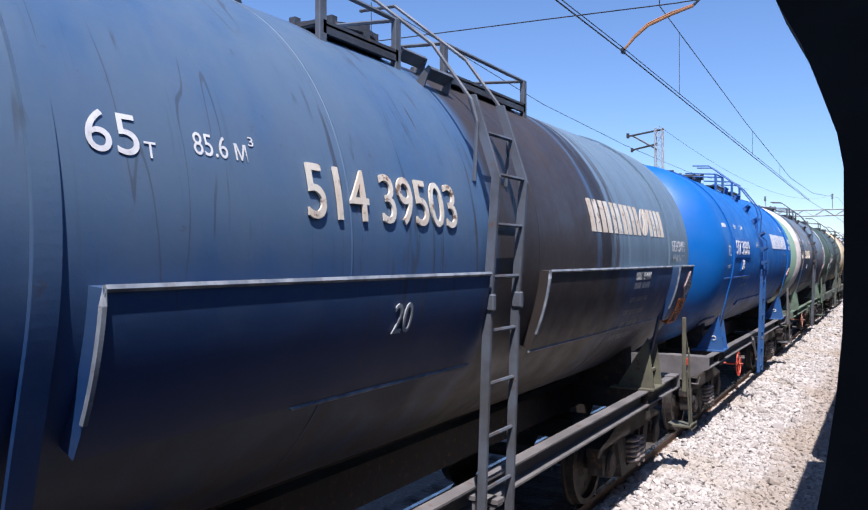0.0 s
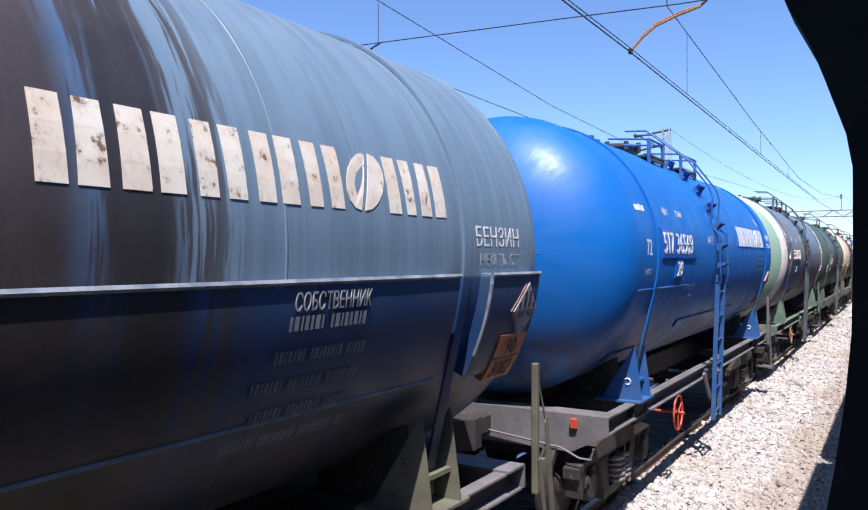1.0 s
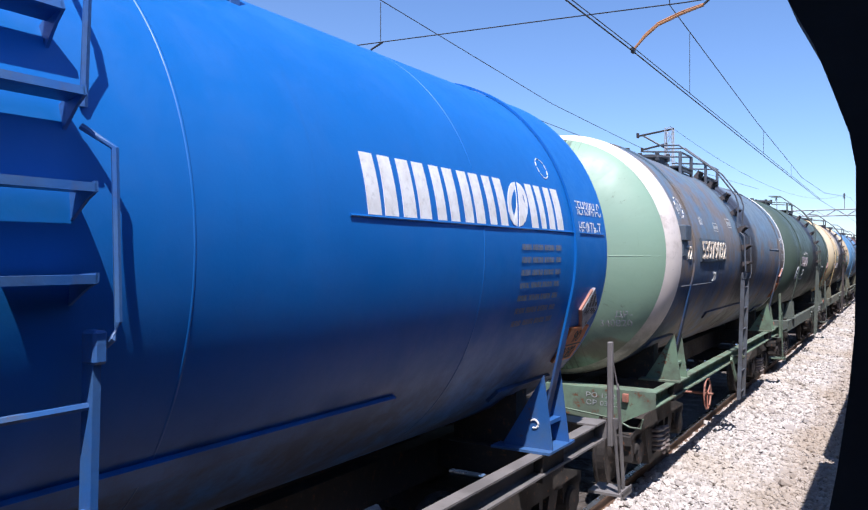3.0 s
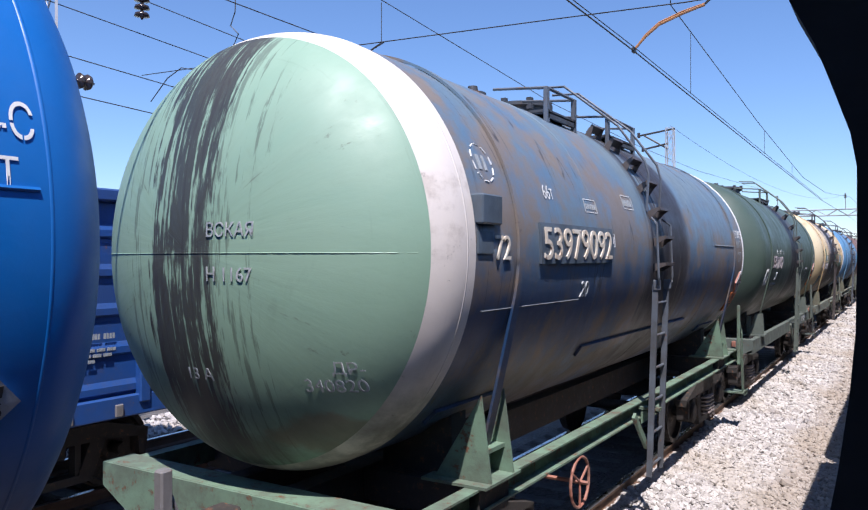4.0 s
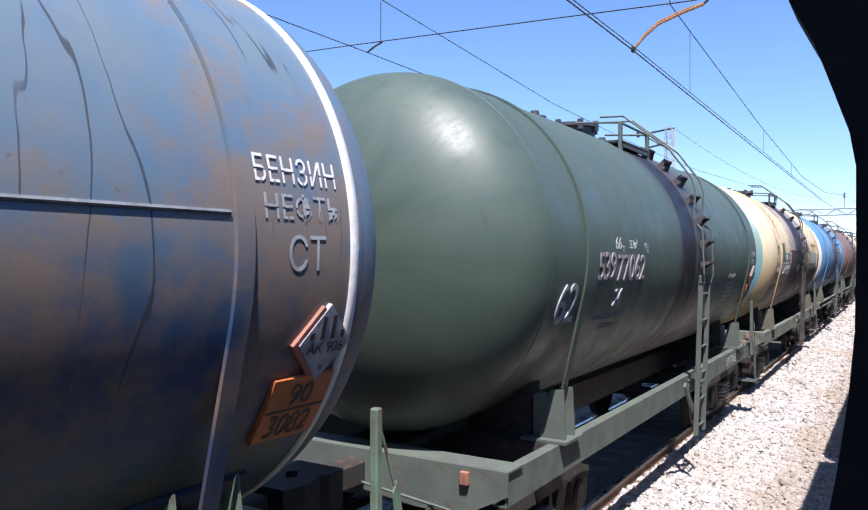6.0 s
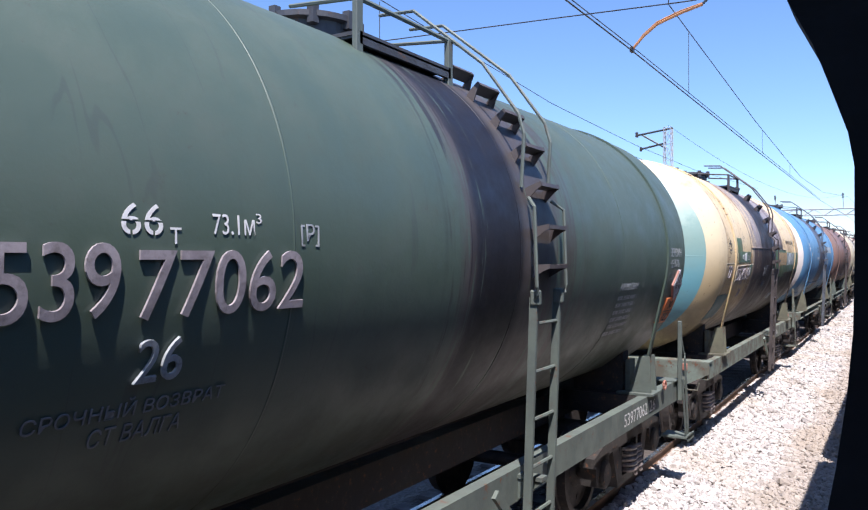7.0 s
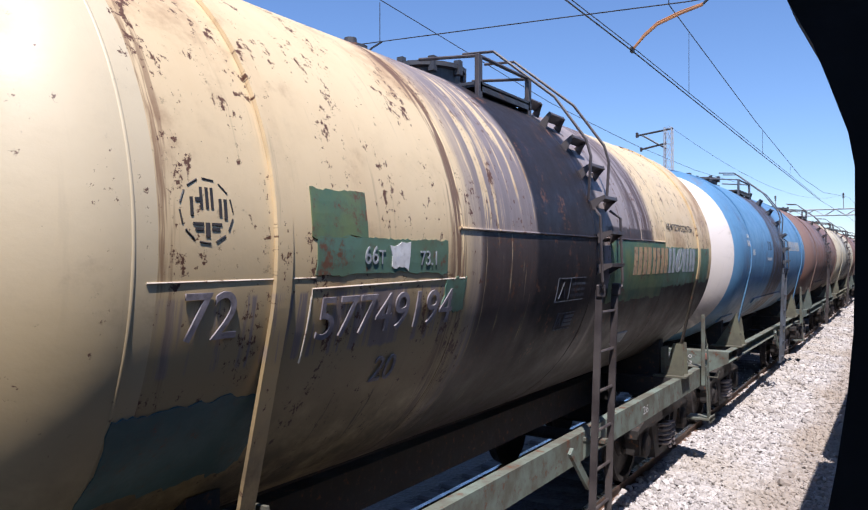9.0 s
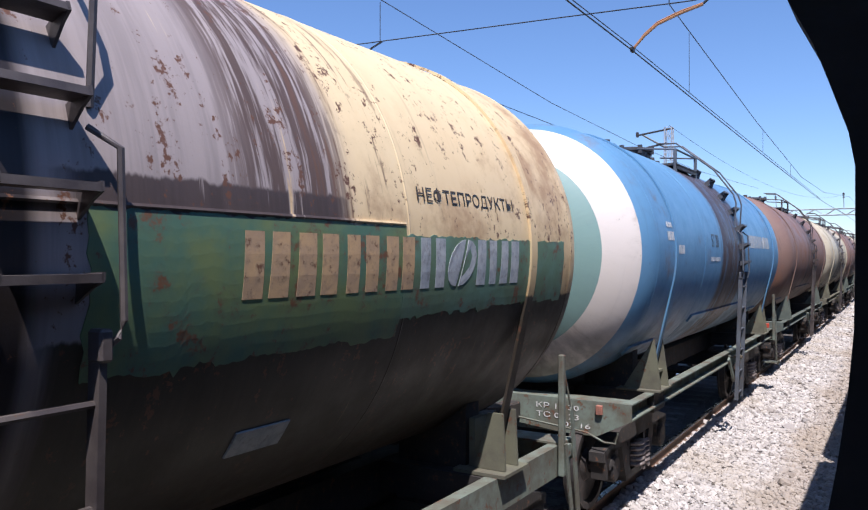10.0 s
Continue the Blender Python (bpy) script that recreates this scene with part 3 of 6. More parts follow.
    for k in (-1, 1):
        bm = bmesh.new()
        tube(bm, [(0.22, k * 0.22, AXIS + RAD + 0.36), (0.55, k * 0.22, AXIS + RAD + 0.34), arc(k * 0.23, 50, RAD + 0.27), arc(k * 0.235, 34, RAD + 0.22), arc(k * 0.235, 29, RAD + 0.18), arc(k * 0.235, 17, RAD + 0.01)], 0.014)
        d["hand_rail", k] = mesh_of(bm, M_GREY)
        bm = bmesh.new()
        tube(bm, [arc(k * 0.20, 14, RAD + 0.03), arc(k * 0.27, 11, RAD + 0.09), arc(k * 0.27, -9, RAD + 0.10), (1.62, k * 0.25, 2.52), (1.57, k * 0.22, 2.47)], 0.013)
        d["grab_rail", k] = mesh_of(bm, M_GREY)
    # hatch
    bm = lathe(bmesh.new(), [(4.28, 0.0), (4.28, 0.34), (4.48, 0.34), (4.49, 0.39), (4.53, 0.39), (4.55, 0.30), (4.58, 0.0)], "z", seg=24)
    for j in range(8):
        a = j * 0.785
        box(bm, 0.37 * math.cos(a) - 0.03, 0.37 * math.cos(a) + 0.03, 0.37 * math.sin(a) - 0.03, 0.37 * math.sin(a) + 0.03, 4.44, 4.57)
    d["hatch"] = mesh_of(bm, M_DARKDECK)
    d["valve"] = mesh_of(lathe(bmesh.new(), [(4.30, 0.0), (4.30, 0.10), (4.44, 0.10), (4.45, 0.14), (4.49, 0.14), (4.50, 0.06), (4.56, 0.05), (4.56, 0.0)], "z", seg=14), M_DARKDECK)
    # hand brake wheel
    ring = [(1.30, 0.22 * math.cos(a * math.pi / 10), 0.80 + 0.22 * math.sin(a * math.pi / 10)) for a in range(20)]
    bm = tubed(ring, 0.014, 6, True)
    for j in range(3):
        a = j * 2.094 + 0.5
        tube(bm, [(1.30, 0, 0.8), (1.30, 0.21 * math.cos(a), 0.8 + 0.21 * math.sin(a))], 0.011)
    tube(bm, [(0.9, 0, 0.8), (1.38, 0, 0.8)], 0.02)
    d["wheel"] = mesh_of(bm, M_RED)
    # shunter's step and post at the corner
    d["post"] = mesh_of(boxed(1.38, 1.43, -0.028, 0.028, 0.98, 1.98, bevel=0.008), M_GREY)
    bm = boxed(1.14, 1.48, 0.10, 0.42, 0.47, 0.495)
    box(bm, 1.47, 1.48, 0.10, 0.42, 0.44, 0.52)
    prism(bm, [(-0.028, 1.25), (0.028, 1.25), (0.20, 0.48), (0.14, 0.48)], "x", 1.432, 1.444)
    prism(bm, [(0.12, 1.50), (0.15, 1.56), (0.18, 1.50), (0.36, 0.48), (0.28, 0.48)], "x", 1.425, 1.437)
    prism(bm, [(0.0, 1.12), (0.16, 1.12), (0.16, 1.22), (0.0, 1.22)], "x", 1.37, 1.425)
    d["step"] = mesh_of(bm, M_GREY)
    d["brace"] = mesh_of(tubed([(1.40, 0.0, 1.96), (1.41, 0.10, 1.70), (1.43, 0.15, 1.5)], 0.009), M_GREY)
    # coupler
    bm = boxed(-0.1, 0.1, -0.45, 0.0, 0.95, 1.15, bevel=0.02)
    prism(bm, [(-0.22, -0.45), (0.22, -0.45), (0.24, -0.62), (0.08, -0.80), (-0.02, -0.68), (-0.2, -0.86), (-0.26, -0.62)], "z", 0.90, 1.20)
    d["coupler"] = mesh_of(bm, M_SHADOWED)
    d["hose"] = mesh_of(tubed([(-0.35, 0, 0.92), (-0.36, -0.18, 0.80), (-0.34, -0.36, 0.56), (-0.3, -0.55, 0.48), (-0.2, -0.8, 0.56)], 0.028, 8), M_RUBBER)
    d["lever"] = mesh_of(tubed([(0.1, -0.06, 0.98), (0.9, -0.06, 0.90), (1.1, -0.07, 0.82), (1.22, -0.07, 0.82), (1.25, -0.07, 0.93)], 0.012), M_GREY)
    d["tail_lamp_bracket"] = mesh_of(boxed(1.0, 1.07, -0.02, 0.02, 1.10, 1.20, bevel=0.006), M_RED)
    bm = lathe(bmesh.new(), [(-0.75, 0.0), (-0.75, 0.1), (-0.7, 0.16), (0.7, 0.16), (0.75, 0.1), (0.75, 0.0)], "y", (-0.75, 0, 0.78), 16)
    d["air_tank"] = mesh_of(bm, M_SHADOWED)
    return d


def deck(wagon, y0, y1, colour, rail_top=4.42, near=True):
    """Walkway beside the hatch: grating on a frame, posts and top rail on the outer edge."""
    bm = bmesh.new()
    box(bm, 0.30, 0.90, y0, y1, 4.175, 4.19)
    for x in (0.30, 0.87):
        box(bm, x, x + 0.03, y0, y1, 4.13, 4.21)
    d = part("deck", bm, M_DARKDECK, wagon, "dark grated walkway")
    bm = bmesh.new()
    n = int((y1 - y0) / 0.07)
    for i in range(n + 1):
        y = y0 + (y1 - y0) * i / n
        box(bm, 0.33, 0.87, y - 0.008, y + 0.008, 4.19, 4.215)
    part("grating", bm, M_DARKDECK, d)
    for y in (y0, y1):
        part("rail_post", boxed(0.86, 0.90, y - 0.035, y + 0.035, 4.02, rail_top + 0.01, bevel=0.006), colour, wagon)
    part("top_rail", tubed([(0.88, y0, rail_top), (0.88, y1, rail_top)], 0.016), colour, wagon)
    part("top_rail", tubed([(0.88, y0, rail_top), (0.30, y0 + 0.01, rail_top + 0.05)], 0.014), colour, wagon)
    part("top_rail", tubed([(0.88, y1, rail_top), (0.30, y1 - 0.01, rail_top + 0.05)], 0.014), colour, wagon)


NUDGE = {}


def plate_on(wagon, name, y0, y1, z0, z1, material, lift=0.005, thick=0.004, label="", slant=0.0, lean=0.0):
    """A thin patch that follows the barrel; heights are from its axis. slant: the far end's rise."""
    bm = bmesh.new()
    dy, dz = NUDGE.get(wagon.name, (0.0, 0.0))
    y0, y1, z0, z1 = y0 + dy, y1 + dy, z0 + dz, z1 + dz
    a0, a1 = by_height(z0), by_height(z1)
    n = max(2, int(abs(a1 - a0) / (3 if y1 - y0 < 0.6 else 0.8)))
    rows = []
    for i in range(n + 1):
        a = a0 + (a1 - a0) * i / n
        rows.append([(y0 + lean * (1 - i / n), a), (y1, a + slant)])
    top = [[bm.verts.new(arc(y, q, RAD + lift + thick)) for y, q in r] for r in rows]
    for q, r in zip(top, top[1:]):
        bm.faces.new((q[0], q[1], r[1], r[0]))
    loop = [(r[0], t[0]) for r, t in zip(rows, top)] + [(r[1], t[1]) for r, t in zip(rows[::-1], top[::-1])]
    foot = [bm.verts.new(arc(y, q, RAD - 0.004)) for (y, q), t in loop]
    for i in range(len(loop)):
        j = (i + 1) % len(loop)
        bm.faces.new((loop[i][1], loop[j][1], foot[j], foot[i]))
    return part(name, bm, material, wagon, label)


def badge(wagon, name, pts, material, lift, label=""):
    """A flat sign of any outline, given by (y, height) points, that stands off the barrel."""
    bm = bmesh.new()
    top, foot = [bm.verts.new(arc(y, by_height(z), RAD + lift)) for y, z in pts], [bm.verts.new(arc(y, by_height(z), RAD - 0.004)) for y, z in pts]
    bm.faces.new(top)
    for i in range(len(pts)):
        j = (i + 1) % len(pts)
        bm.faces.new((top[i], top[j], foot[j], foot[i]))
    return part(name, bm, material, wagon, label)


def bead(wagon, pts, material, r=0.012, name="weld_bead", lift=0.004):
    """A raised line on the barrel through (y, height) points."""
    path = []
    dy, dz = NUDGE.get(wagon.name, (0.0, 0.0))
    pts = [(y + dy, z + dz) for y, z in pts]
    for (ya, za), (yb, zb) in zip(pts, pts[1:]):
        n = max(1, int((abs(zb - za) * 18) + 1))
        path += [arc(ya + (yb - ya) * i / n, by_height(za + (zb - za) * i / n), RAD + lift) for i in range(n)]
    path.append(arc(pts[-1][0], by_height(pts[-1][1]), RAD + lift))
    return part(name, tubed(path, r, 5), material, wagon)


def lettering(wagon, text, y0, y1, z0, z1, material, raised=0.0012, lift=0.004, tilt=0.0, head=None, name="lettering", label="", stencil=False):
    """Built-in font, fitted into a field on the barrel, or on the front head (then y0, y1 are x). stencil: leaves the bridges of a stencil open."""
    cu = bpy.data.curves.new("text", "FONT")
    cu.body, cu.extrude, cu.resolution_u = text, 0.5, 5
    tmp = bpy.data.objects.new("text", cu)
    scene.collection.objects.link(tmp)
    dg = bpy.context.evaluated_depsgraph_get()
    me = bpy.data.meshes.new_from_object(tmp.evaluated_get(dg))
    bpy.data.objects.remove(tmp)
    bpy.data.curves.remove(cu)
    bm = bmesh.new()
    bm.from_mesh(me)
    bpy.data.meshes.remove(me)
    xs, zs = [v.co.x for v in bm.verts], [v.co.y for v in bm.verts]
    lo, hi, bo, to = min(xs), max(xs), min(zs), max(zs)
    if head is None:
        dy, dz = NUDGE.get(wagon.name, (0.0, 0.0))
        y0, y1, z0, z1 = y0 + dy, y1 + dy, z0 + dz, z1 + dz
    cuts = max(1, int(abs(z1 - z0) / 0.05))
    for i in range(1, cuts):
        bmesh.ops.bisect_plane(bm, geom=bm.verts[:] + bm.edges[:] + bm.faces[:], plane_co=(0, bo + (to - bo) * i / cuts, 0), plane_no=(0, 1, 0))
    if stencil:
        open_bridges(bm, bo, to)
    for v in bm.verts:
        u, w, out = (v.co.x - lo) / (hi - lo), (v.co.y - bo) / (to - bo), (v.co.z + 0.5)
        y, z = y0 + (y1 - y0) * u, z0 + (z1 - z0) * w + tilt * u
        if head is None:
            v.co = arc(y, by_height(z), RAD + lift + raised * out)
        else:
            half, depth = head
            r = min(0.98, math.hypot(y, z) / RAD)
            v.co = (y, -half - depth * math.sqrt(1 - r * r) - lift - raised * out, AXIS + z)
    if name == "wagon_number":   # every raised numeral is a plate of its own
        for isle in islands(bm):
            one = bmesh.new()
            made = {v: one.verts.new(v.co) for v in isle}
            for f in {f for v in isle for f in v.link_faces}:
                one.faces.new([made[v] for v in f.verts])
            part("numeral", one, material, wagon, label)
        bm.free()
        return None
    return part(name, bm, material, wagon, label)


def islands(bm):
    """Groups of joined vertices, from one end of the line to the other."""
    left, found = set(bm.verts), []
    while left:
        todo, isle = [left.pop()], []
        while todo:
            v = todo.pop()
            isle.append(v)
            for e in v.link_edges:
                o = e.other_vert(v)
                if o in left:
                    left.remove(o)
                    todo.append(o)
        found.append(isle)
    return sorted(found, key=lambda q: min(v.co.y for v in q))


def open_bridges(bm, bo, to):
    """Cuts the narrow gaps of a stencil through each letter: across at half height, and down the middle of its foot."""
    h = to - bo
    for a, b in [(min(v.co.x for v in q), max(v.co.x for v in q)) for q in islands(bm)]:
        if b - a < 0.25 * h:
            continue
        mid, low, gap = (a + b) / 2, bo + 0.44 * h, 0.035 * h
        for co, no in (((mid - gap, 0, 0), (1, 0, 0)), ((mid + gap, 0, 0), (1, 0, 0)), ((0, low - gap, 0), (0, 1, 0)), ((0, low + gap, 0), (0, 1, 0))):
            own = {f for f in bm.faces if a - 1e-4 <= f.calc_center_median().x <= b + 1e-4}
            es = {e for f in own for e in f.edges}
            vs = {v for f in own for v in f.verts}
            bmesh.ops.bisect_plane(bm, geom=[*vs, *es, *own], plane_co=co, plane_no=no)
        gone = []
        for f in bm.faces:
            c = f.calc_center_median()
            if a - 1e-4 <= c.x <= b + 1e-4 and ((abs(c.x - mid) < gap and c.y < bo + 0.3 * h) or (abs(c.y - low) < gap and abs(c.x - mid) > 0.2 * (b - a))):
                gone.append(f)
        bmesh.ops.delete(bm, geom=gone, context="FACES")


def flat_text(wagon, text, a, b, z0, z1, material, x=None, y=None):
    """Writing on a flat plate: on a beam's side at x, or on an end plate at y."""
    cu = bpy.data.curves.new("text", "FONT")
    cu.body, cu.resolution_u = text, 3
    tmp = bpy.data.objects.new("text", cu)
    scene.collection.objects.link(tmp)
    me = bpy.data.meshes.new_from_object(tmp.evaluated_get(bpy.context.evaluated_depsgraph_get()))
    bpy.data.objects.remove(tmp)
    bpy.data.curves.remove(cu)
    bm = bmesh.new()
    bm.from_mesh(me)
    bpy.data.meshes.remove(me)
    xs, zs = [v.co.x for v in bm.verts], [v.co.y for v in bm.verts]
    lo, hi, bo, to = min(xs), max(xs), min(zs), max(zs)
    for v in bm.verts:
        u, w = a + (b - a) * (v.co.x - lo) / (hi - lo), z0 + (z1 - z0) * (v.co.y - bo) / (to - bo)
        v.co = (x, u, w) if y is None else (u, y, w)
    return part("lettering", bm, material, wagon)


def bars(wagon, rows, material, lift=0.005):
    """Worn-off writing: a row of small bars a line (from, to, low, high)."""
    for y0, y1, z0, z1 in rows:
        if y1 - y0 < 0.25 or z1 - z0 < 0.02:
            plate_on(wagon, "lettering", y0, y1, z0, z1, material, lift, 0.0)
            continue
        bm = bmesh.new()
        dy, dz = NUDGE.get(wagon.name, (0.0, 0.0))
        y, k, h = y0, 0, z1 - z0
        while y < y1:
            w = h * (0.32, 0.5, 0.24, 0.42)[k % 4]
            if k % 9 != 7:
                q = [arc(v + dy, by_height(u + dz), RAD + lift + 0.002) for v, u in ((y, z0), (y + w, z0), (y + w, z1), (y, z1))]
                bm.faces.new([bm.verts.new(v) for v in q])
            y += w + h * 0.2
            k += 1
        part("lettering", bm, material, wagon)


def mark(wagon, y0, y1, z0, z1, material, lift=0.004, second=None):
    """Owner's mark, as plain upright blocks of its colour and size, no letters."""
    w, h = (y1 - y0) / 8, z1 - z0
    dy, dz = NUDGE.get(wagon.name, (0.0, 0.0))
    rng = random.Random(3)
    for i in range(8):
        a = y0 + i * w
        material = second if second and i > 3 else material
        if i == 5:       # round sign, parted by a slanting gap
            for k in (-1, 1):
                arcs = [(a + w * (0.5 - 0.16 * math.cos(q * math.pi / 8) + k * (0.05 + 0.44 * math.sin(q * math.pi / 8))), z0 + h * (0.5 - 0.5 * math.cos(q * math.pi / 8))) for q in range(9)]
                back = [(a + w * (0.5 - 0.16 * math.cos(q * math.pi / 8) + k * 0.05), z0 + h * (0.5 - 0.5 * math.cos(q * math.pi / 8))) for q in range(7, 0, -1)]
                badge(wagon, "owner_mark", [(y + dy, z + dz) for y, z in arcs + back], material, lift + 0.001)
            continue
        for b0, b1 in ((0.08, 0.40), (0.55, 0.87)):
            plate_on(wagon, "owner_mark", a + w * (b0 + rng.uniform(-0.02, 0.02)), a + w * (b1 + rng.uniform(-0.02, 0.02)), z0, z1, material, lift, 0.0, lean=w * rng.uniform(-0.05, 0.05))


def hazard(wagon, y0, dz, text1="90", text2="3082", base=0.0):
    """Orange number plate with a diamond sign over it, low near the far end."""
    plate_on(wagon, "hazard_plate", y0, y0 + 0.40, dz - 0.30, dz, M_ORANGE, base + 0.02, 0.004, "orange hazard number plate")
    lettering(wagon, text1, y0 + 0.13, y0 + 0.28, dz - 0.13, dz - 0.03, M_BLACKLET, 0.002, base + 0.026)
    lettering(wagon, text2, y0 + 0.06, y0 + 0.34, dz - 0.28, dz - 0.17, M_BLACKLET, 0.002, base + 0.026)
    bars(wagon, [(y0 + 0.01, y0 + 0.39, dz - 0.157, dz - 0.147)], M_BLACKLET, base + 0.027)
    c, h = y0 + 0.27, dz + 0.15
    dy, dz_ = NUDGE.get(wagon.name, (0.0, 0.0))

    def diamond(name, cy, r, material, lift, label):
        badge(wagon, name, [(cy - r + dy, h + dz_), (cy + dy, h - r + dz_), (cy + r + dy, h + dz_), (cy + dy, h + r + dz_)], material, base + lift, label)
    diamond("old_sign", c - 0.045, 0.17, M_PALERED, 0.022, "worn red diamond sign")
    diamond("hazard_sign", c, 0.18, M_HAZ, 0.027, "pale diamond hazard sign with black stripes")
    for i in range(4):
        y = c - 0.12 + i * 0.07
        plate_on(wagon, "stripe", y, y + 0.028, h + 0.02, h + 0.16 - abs(y + 0.014 - c), M_BLACKLET, base + 0.029, 0.0)
    lettering(wagon, "АК 906", c - 0.125, c + 0.125, h - 0.045, h + 0.01, M_BLACKLET, 0.001, base + 0.029)
    lettering(wagon, "9", c - 0.012, c + 0.012, h - 0.13, h - 0.10, M_BLACKLET, 0.001, base + 0.029)


def ragged_patch(wagon, y0, y1, z0, z1, material, lift=0.005, jag=0.02, seed=0):
    """Brushed-on paint with uneven edges, a thin raised film."""
    rng = random.Random(seed)
    dy, dz = NUDGE.get(wagon.name, (0.0, 0.0))
    n, k = max(4, int((y1 - y0) / 0.022)), max(2, int((z1 - z0) / 0.05))
    bm = bmesh.new()
    cols = []
    lo, hi = 0.0, 0.0
    for i in range(n + 1):
        lo, hi = 0.72 * lo + rng.uniform(-jag, jag) * (1.6 if rng.random() < 0.2 else 0.35), 0.4 * hi + rng.uniform(-jag, jag) * 0.6
        col = []
        for j in range(k + 1):
            z = z0 + lo + (z1 + hi - z0 - lo) * j / k
            y = y0 + (y1 - y0) * i / n + (rng.uniform(-jag, jag) * 0.7 if i in (0, n) else 0.0)
            col.append(bm.verts.new(arc(y + dy, by_height(z + dz), RAD + lift)))
        cols.append(col)
    for p, q in zip(cols, cols[1:]):
        for j in range(k):
            bm.faces.new((p[j], q[j], q[j + 1], p[j + 1]))
    ring = [c[0] for c in cols] + cols[-1][1:] + [c[-1] for c in cols[-2::-1]] + cols[0][-2:0:-1]
    foot = [bm.verts.new(Vector((v.co.x * 0.994, v.co.y, AXIS + (v.co.z - AXIS) * 0.994))) for v in ring]
    for i in range(len(ring)):
        j = (i + 1) % len(ring)
        bm.faces.new((ring[i], foot[i], foot[j], ring[j]))
    return part("paint_patch", bm, material, wagon)


# ---- the tank wagons ----
def tank_wagon(label, yc, paint, disc_paint=None, ring_paint=None, disc=0.0, edge=None, half=4.6, head=0.84, frame_paint=M_GREY, strap_paint=None, beam="channel",
               lad=-0.5, ladder_paint=M_GREY, tread_paint=None, bracket="gusset", bracket_paint=None, decks=((-1.9, -1.2), (-0.15, 0.8)), deck_paint=None, post=None, post_paint=None,
               welds=(-4.6, -2.3, 0.0, 2.3, 4.6), brake_wheel=True, wheel_paint=M_RED, pads=True, seed=0.0, tall=False, rear=None):
    w = tagged(new("tank_wagon"), label, "tank wagon", "tank wagons of the passing train")
    strap_paint, tread_paint = strap_paint or paint, tread_paint or ladder_paint
    bracket_paint, deck_paint, post_paint = bracket_paint or frame_paint, deck_paint or ladder_paint, post_paint or frame_paint
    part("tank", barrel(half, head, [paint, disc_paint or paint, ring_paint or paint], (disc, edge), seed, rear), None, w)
    for y in welds:
        s = ((rear[0] if rear else half) if y > 0 else -half) if abs(y) == 4.6 else y
        part("weld_seam", weld_ring(s), paint if not (s < 0 and ring_paint and edge and s < edge) else ring_paint, w, smooth=True)
    for s in (-1, 1):
        part("strap", SHARED["strap", s], strap_paint, w)
    # underframe
    part("centre_sill", SHARED["centre"], None, w)
    sb = part("side_beam", SHARED["beam", beam], frame_paint, w)
    part("side_beam", SHARED["beam", beam], frame_paint, w, m=pose(0, 0, 0, 0, 0, 180))
    part("end_plate", SHARED["end_plate", -1], frame_paint, w), part("end_plate", SHARED["end_plate", 1], frame_paint, w)
    part("end_flange", SHARED["end_flange"], frame_paint, w)
    part("end_flange", SHARED["end_flange"], frame_paint, w, m=pose(0, 0, 0, 0, 0, 180))
    for s in (-1, 1):
        part("bolster_beam", SHARED["cross"], None, w, m=pose(0, s * 3.87, 0))
        part("saddle", SHARED["saddle", -1], None, w, m=pose(0, s * 3.87, 0)), part("saddle", SHARED["saddle", 1], None, w, m=pose(0, s * 3.87, 0))
        bogie(w, s * 3.9, SHARED)
        for turn in (0, 180):
            if bracket == "gusset":
                f = part("strap_bracket", SHARED["foot"], bracket_paint, w, m=pose(0, s * 3.87, 0, 0, 0, turn))
                for k in (-1, 1):
                    part("gusset", SHARED["gusset", k], bracket_paint, f)
            else:
                part("strap_bracket", SHARED["post_bracket"], bracket_paint, w, m=pose(0, s * 3.87, 0, 0, 0, turn))
    # ladder on the near side
    for k in (-1, 1):
        part("ladder_stile", SHARED["stile", k], ladder_paint, w, m=pose(0, lad, 0))
        part("ladder_clip", SHARED["clip"], ladder_paint, w, m=pose(0, lad + k * 0.21, 0))
        part("hand_rail", SHARED["hand_rail", k], ladder_paint, w, m=pose(0, lad, 0), smooth=True)
        if not tall:
            part("grab_rail", SHARED["grab_rail", k], ladder_paint, w, m=pose(0, lad, 0), smooth=True)
    for i in range(6):
        z = 0.58 + 0.345 * i
        part("rung", SHARED["rung"], ladder_paint, w, m=pose(1.50 + 0.0345 * (z - 0.47), lad, z))
    part("ladder_bracket", SHARED["ladder_bracket"], frame_paint, w, m=pose(0, lad, 0))
    part("ladder_stay", SHARED["ladder_stay"], frame_paint, w, m=pose(0, lad, 0))
    if tall:
        for k in (-1, 1):
            part("ladder_stile", SHARED["tall_stile", k], ladder_paint, w, m=pose(0, lad, 0))
        for x, z in ((1.59, 2.66), (1.615, 3.0), (1.63, 3.32), (1.54, 3.6)):
            part("rung", SHARED["rung"], ladder_paint, w, m=pose(x, lad, z))
    for a in (50, 60) if tall else (-4, 6, 17, 28, 39, 50, 60):
        part("tread", SHARED["tread"], tread_paint, w, m=Matrix.Translation(arc(lad, a, RAD - 0.005)) @ pose(0, 0, 0, 0, -a * 0.72, 0))
    # top
    for y0, y1 in decks:
        deck(w, y0, y1, deck_paint)
    mid = (decks[0][1] + decks[-1][0]) / 2 if len(decks) > 1 else decks[0][0] + 0.55
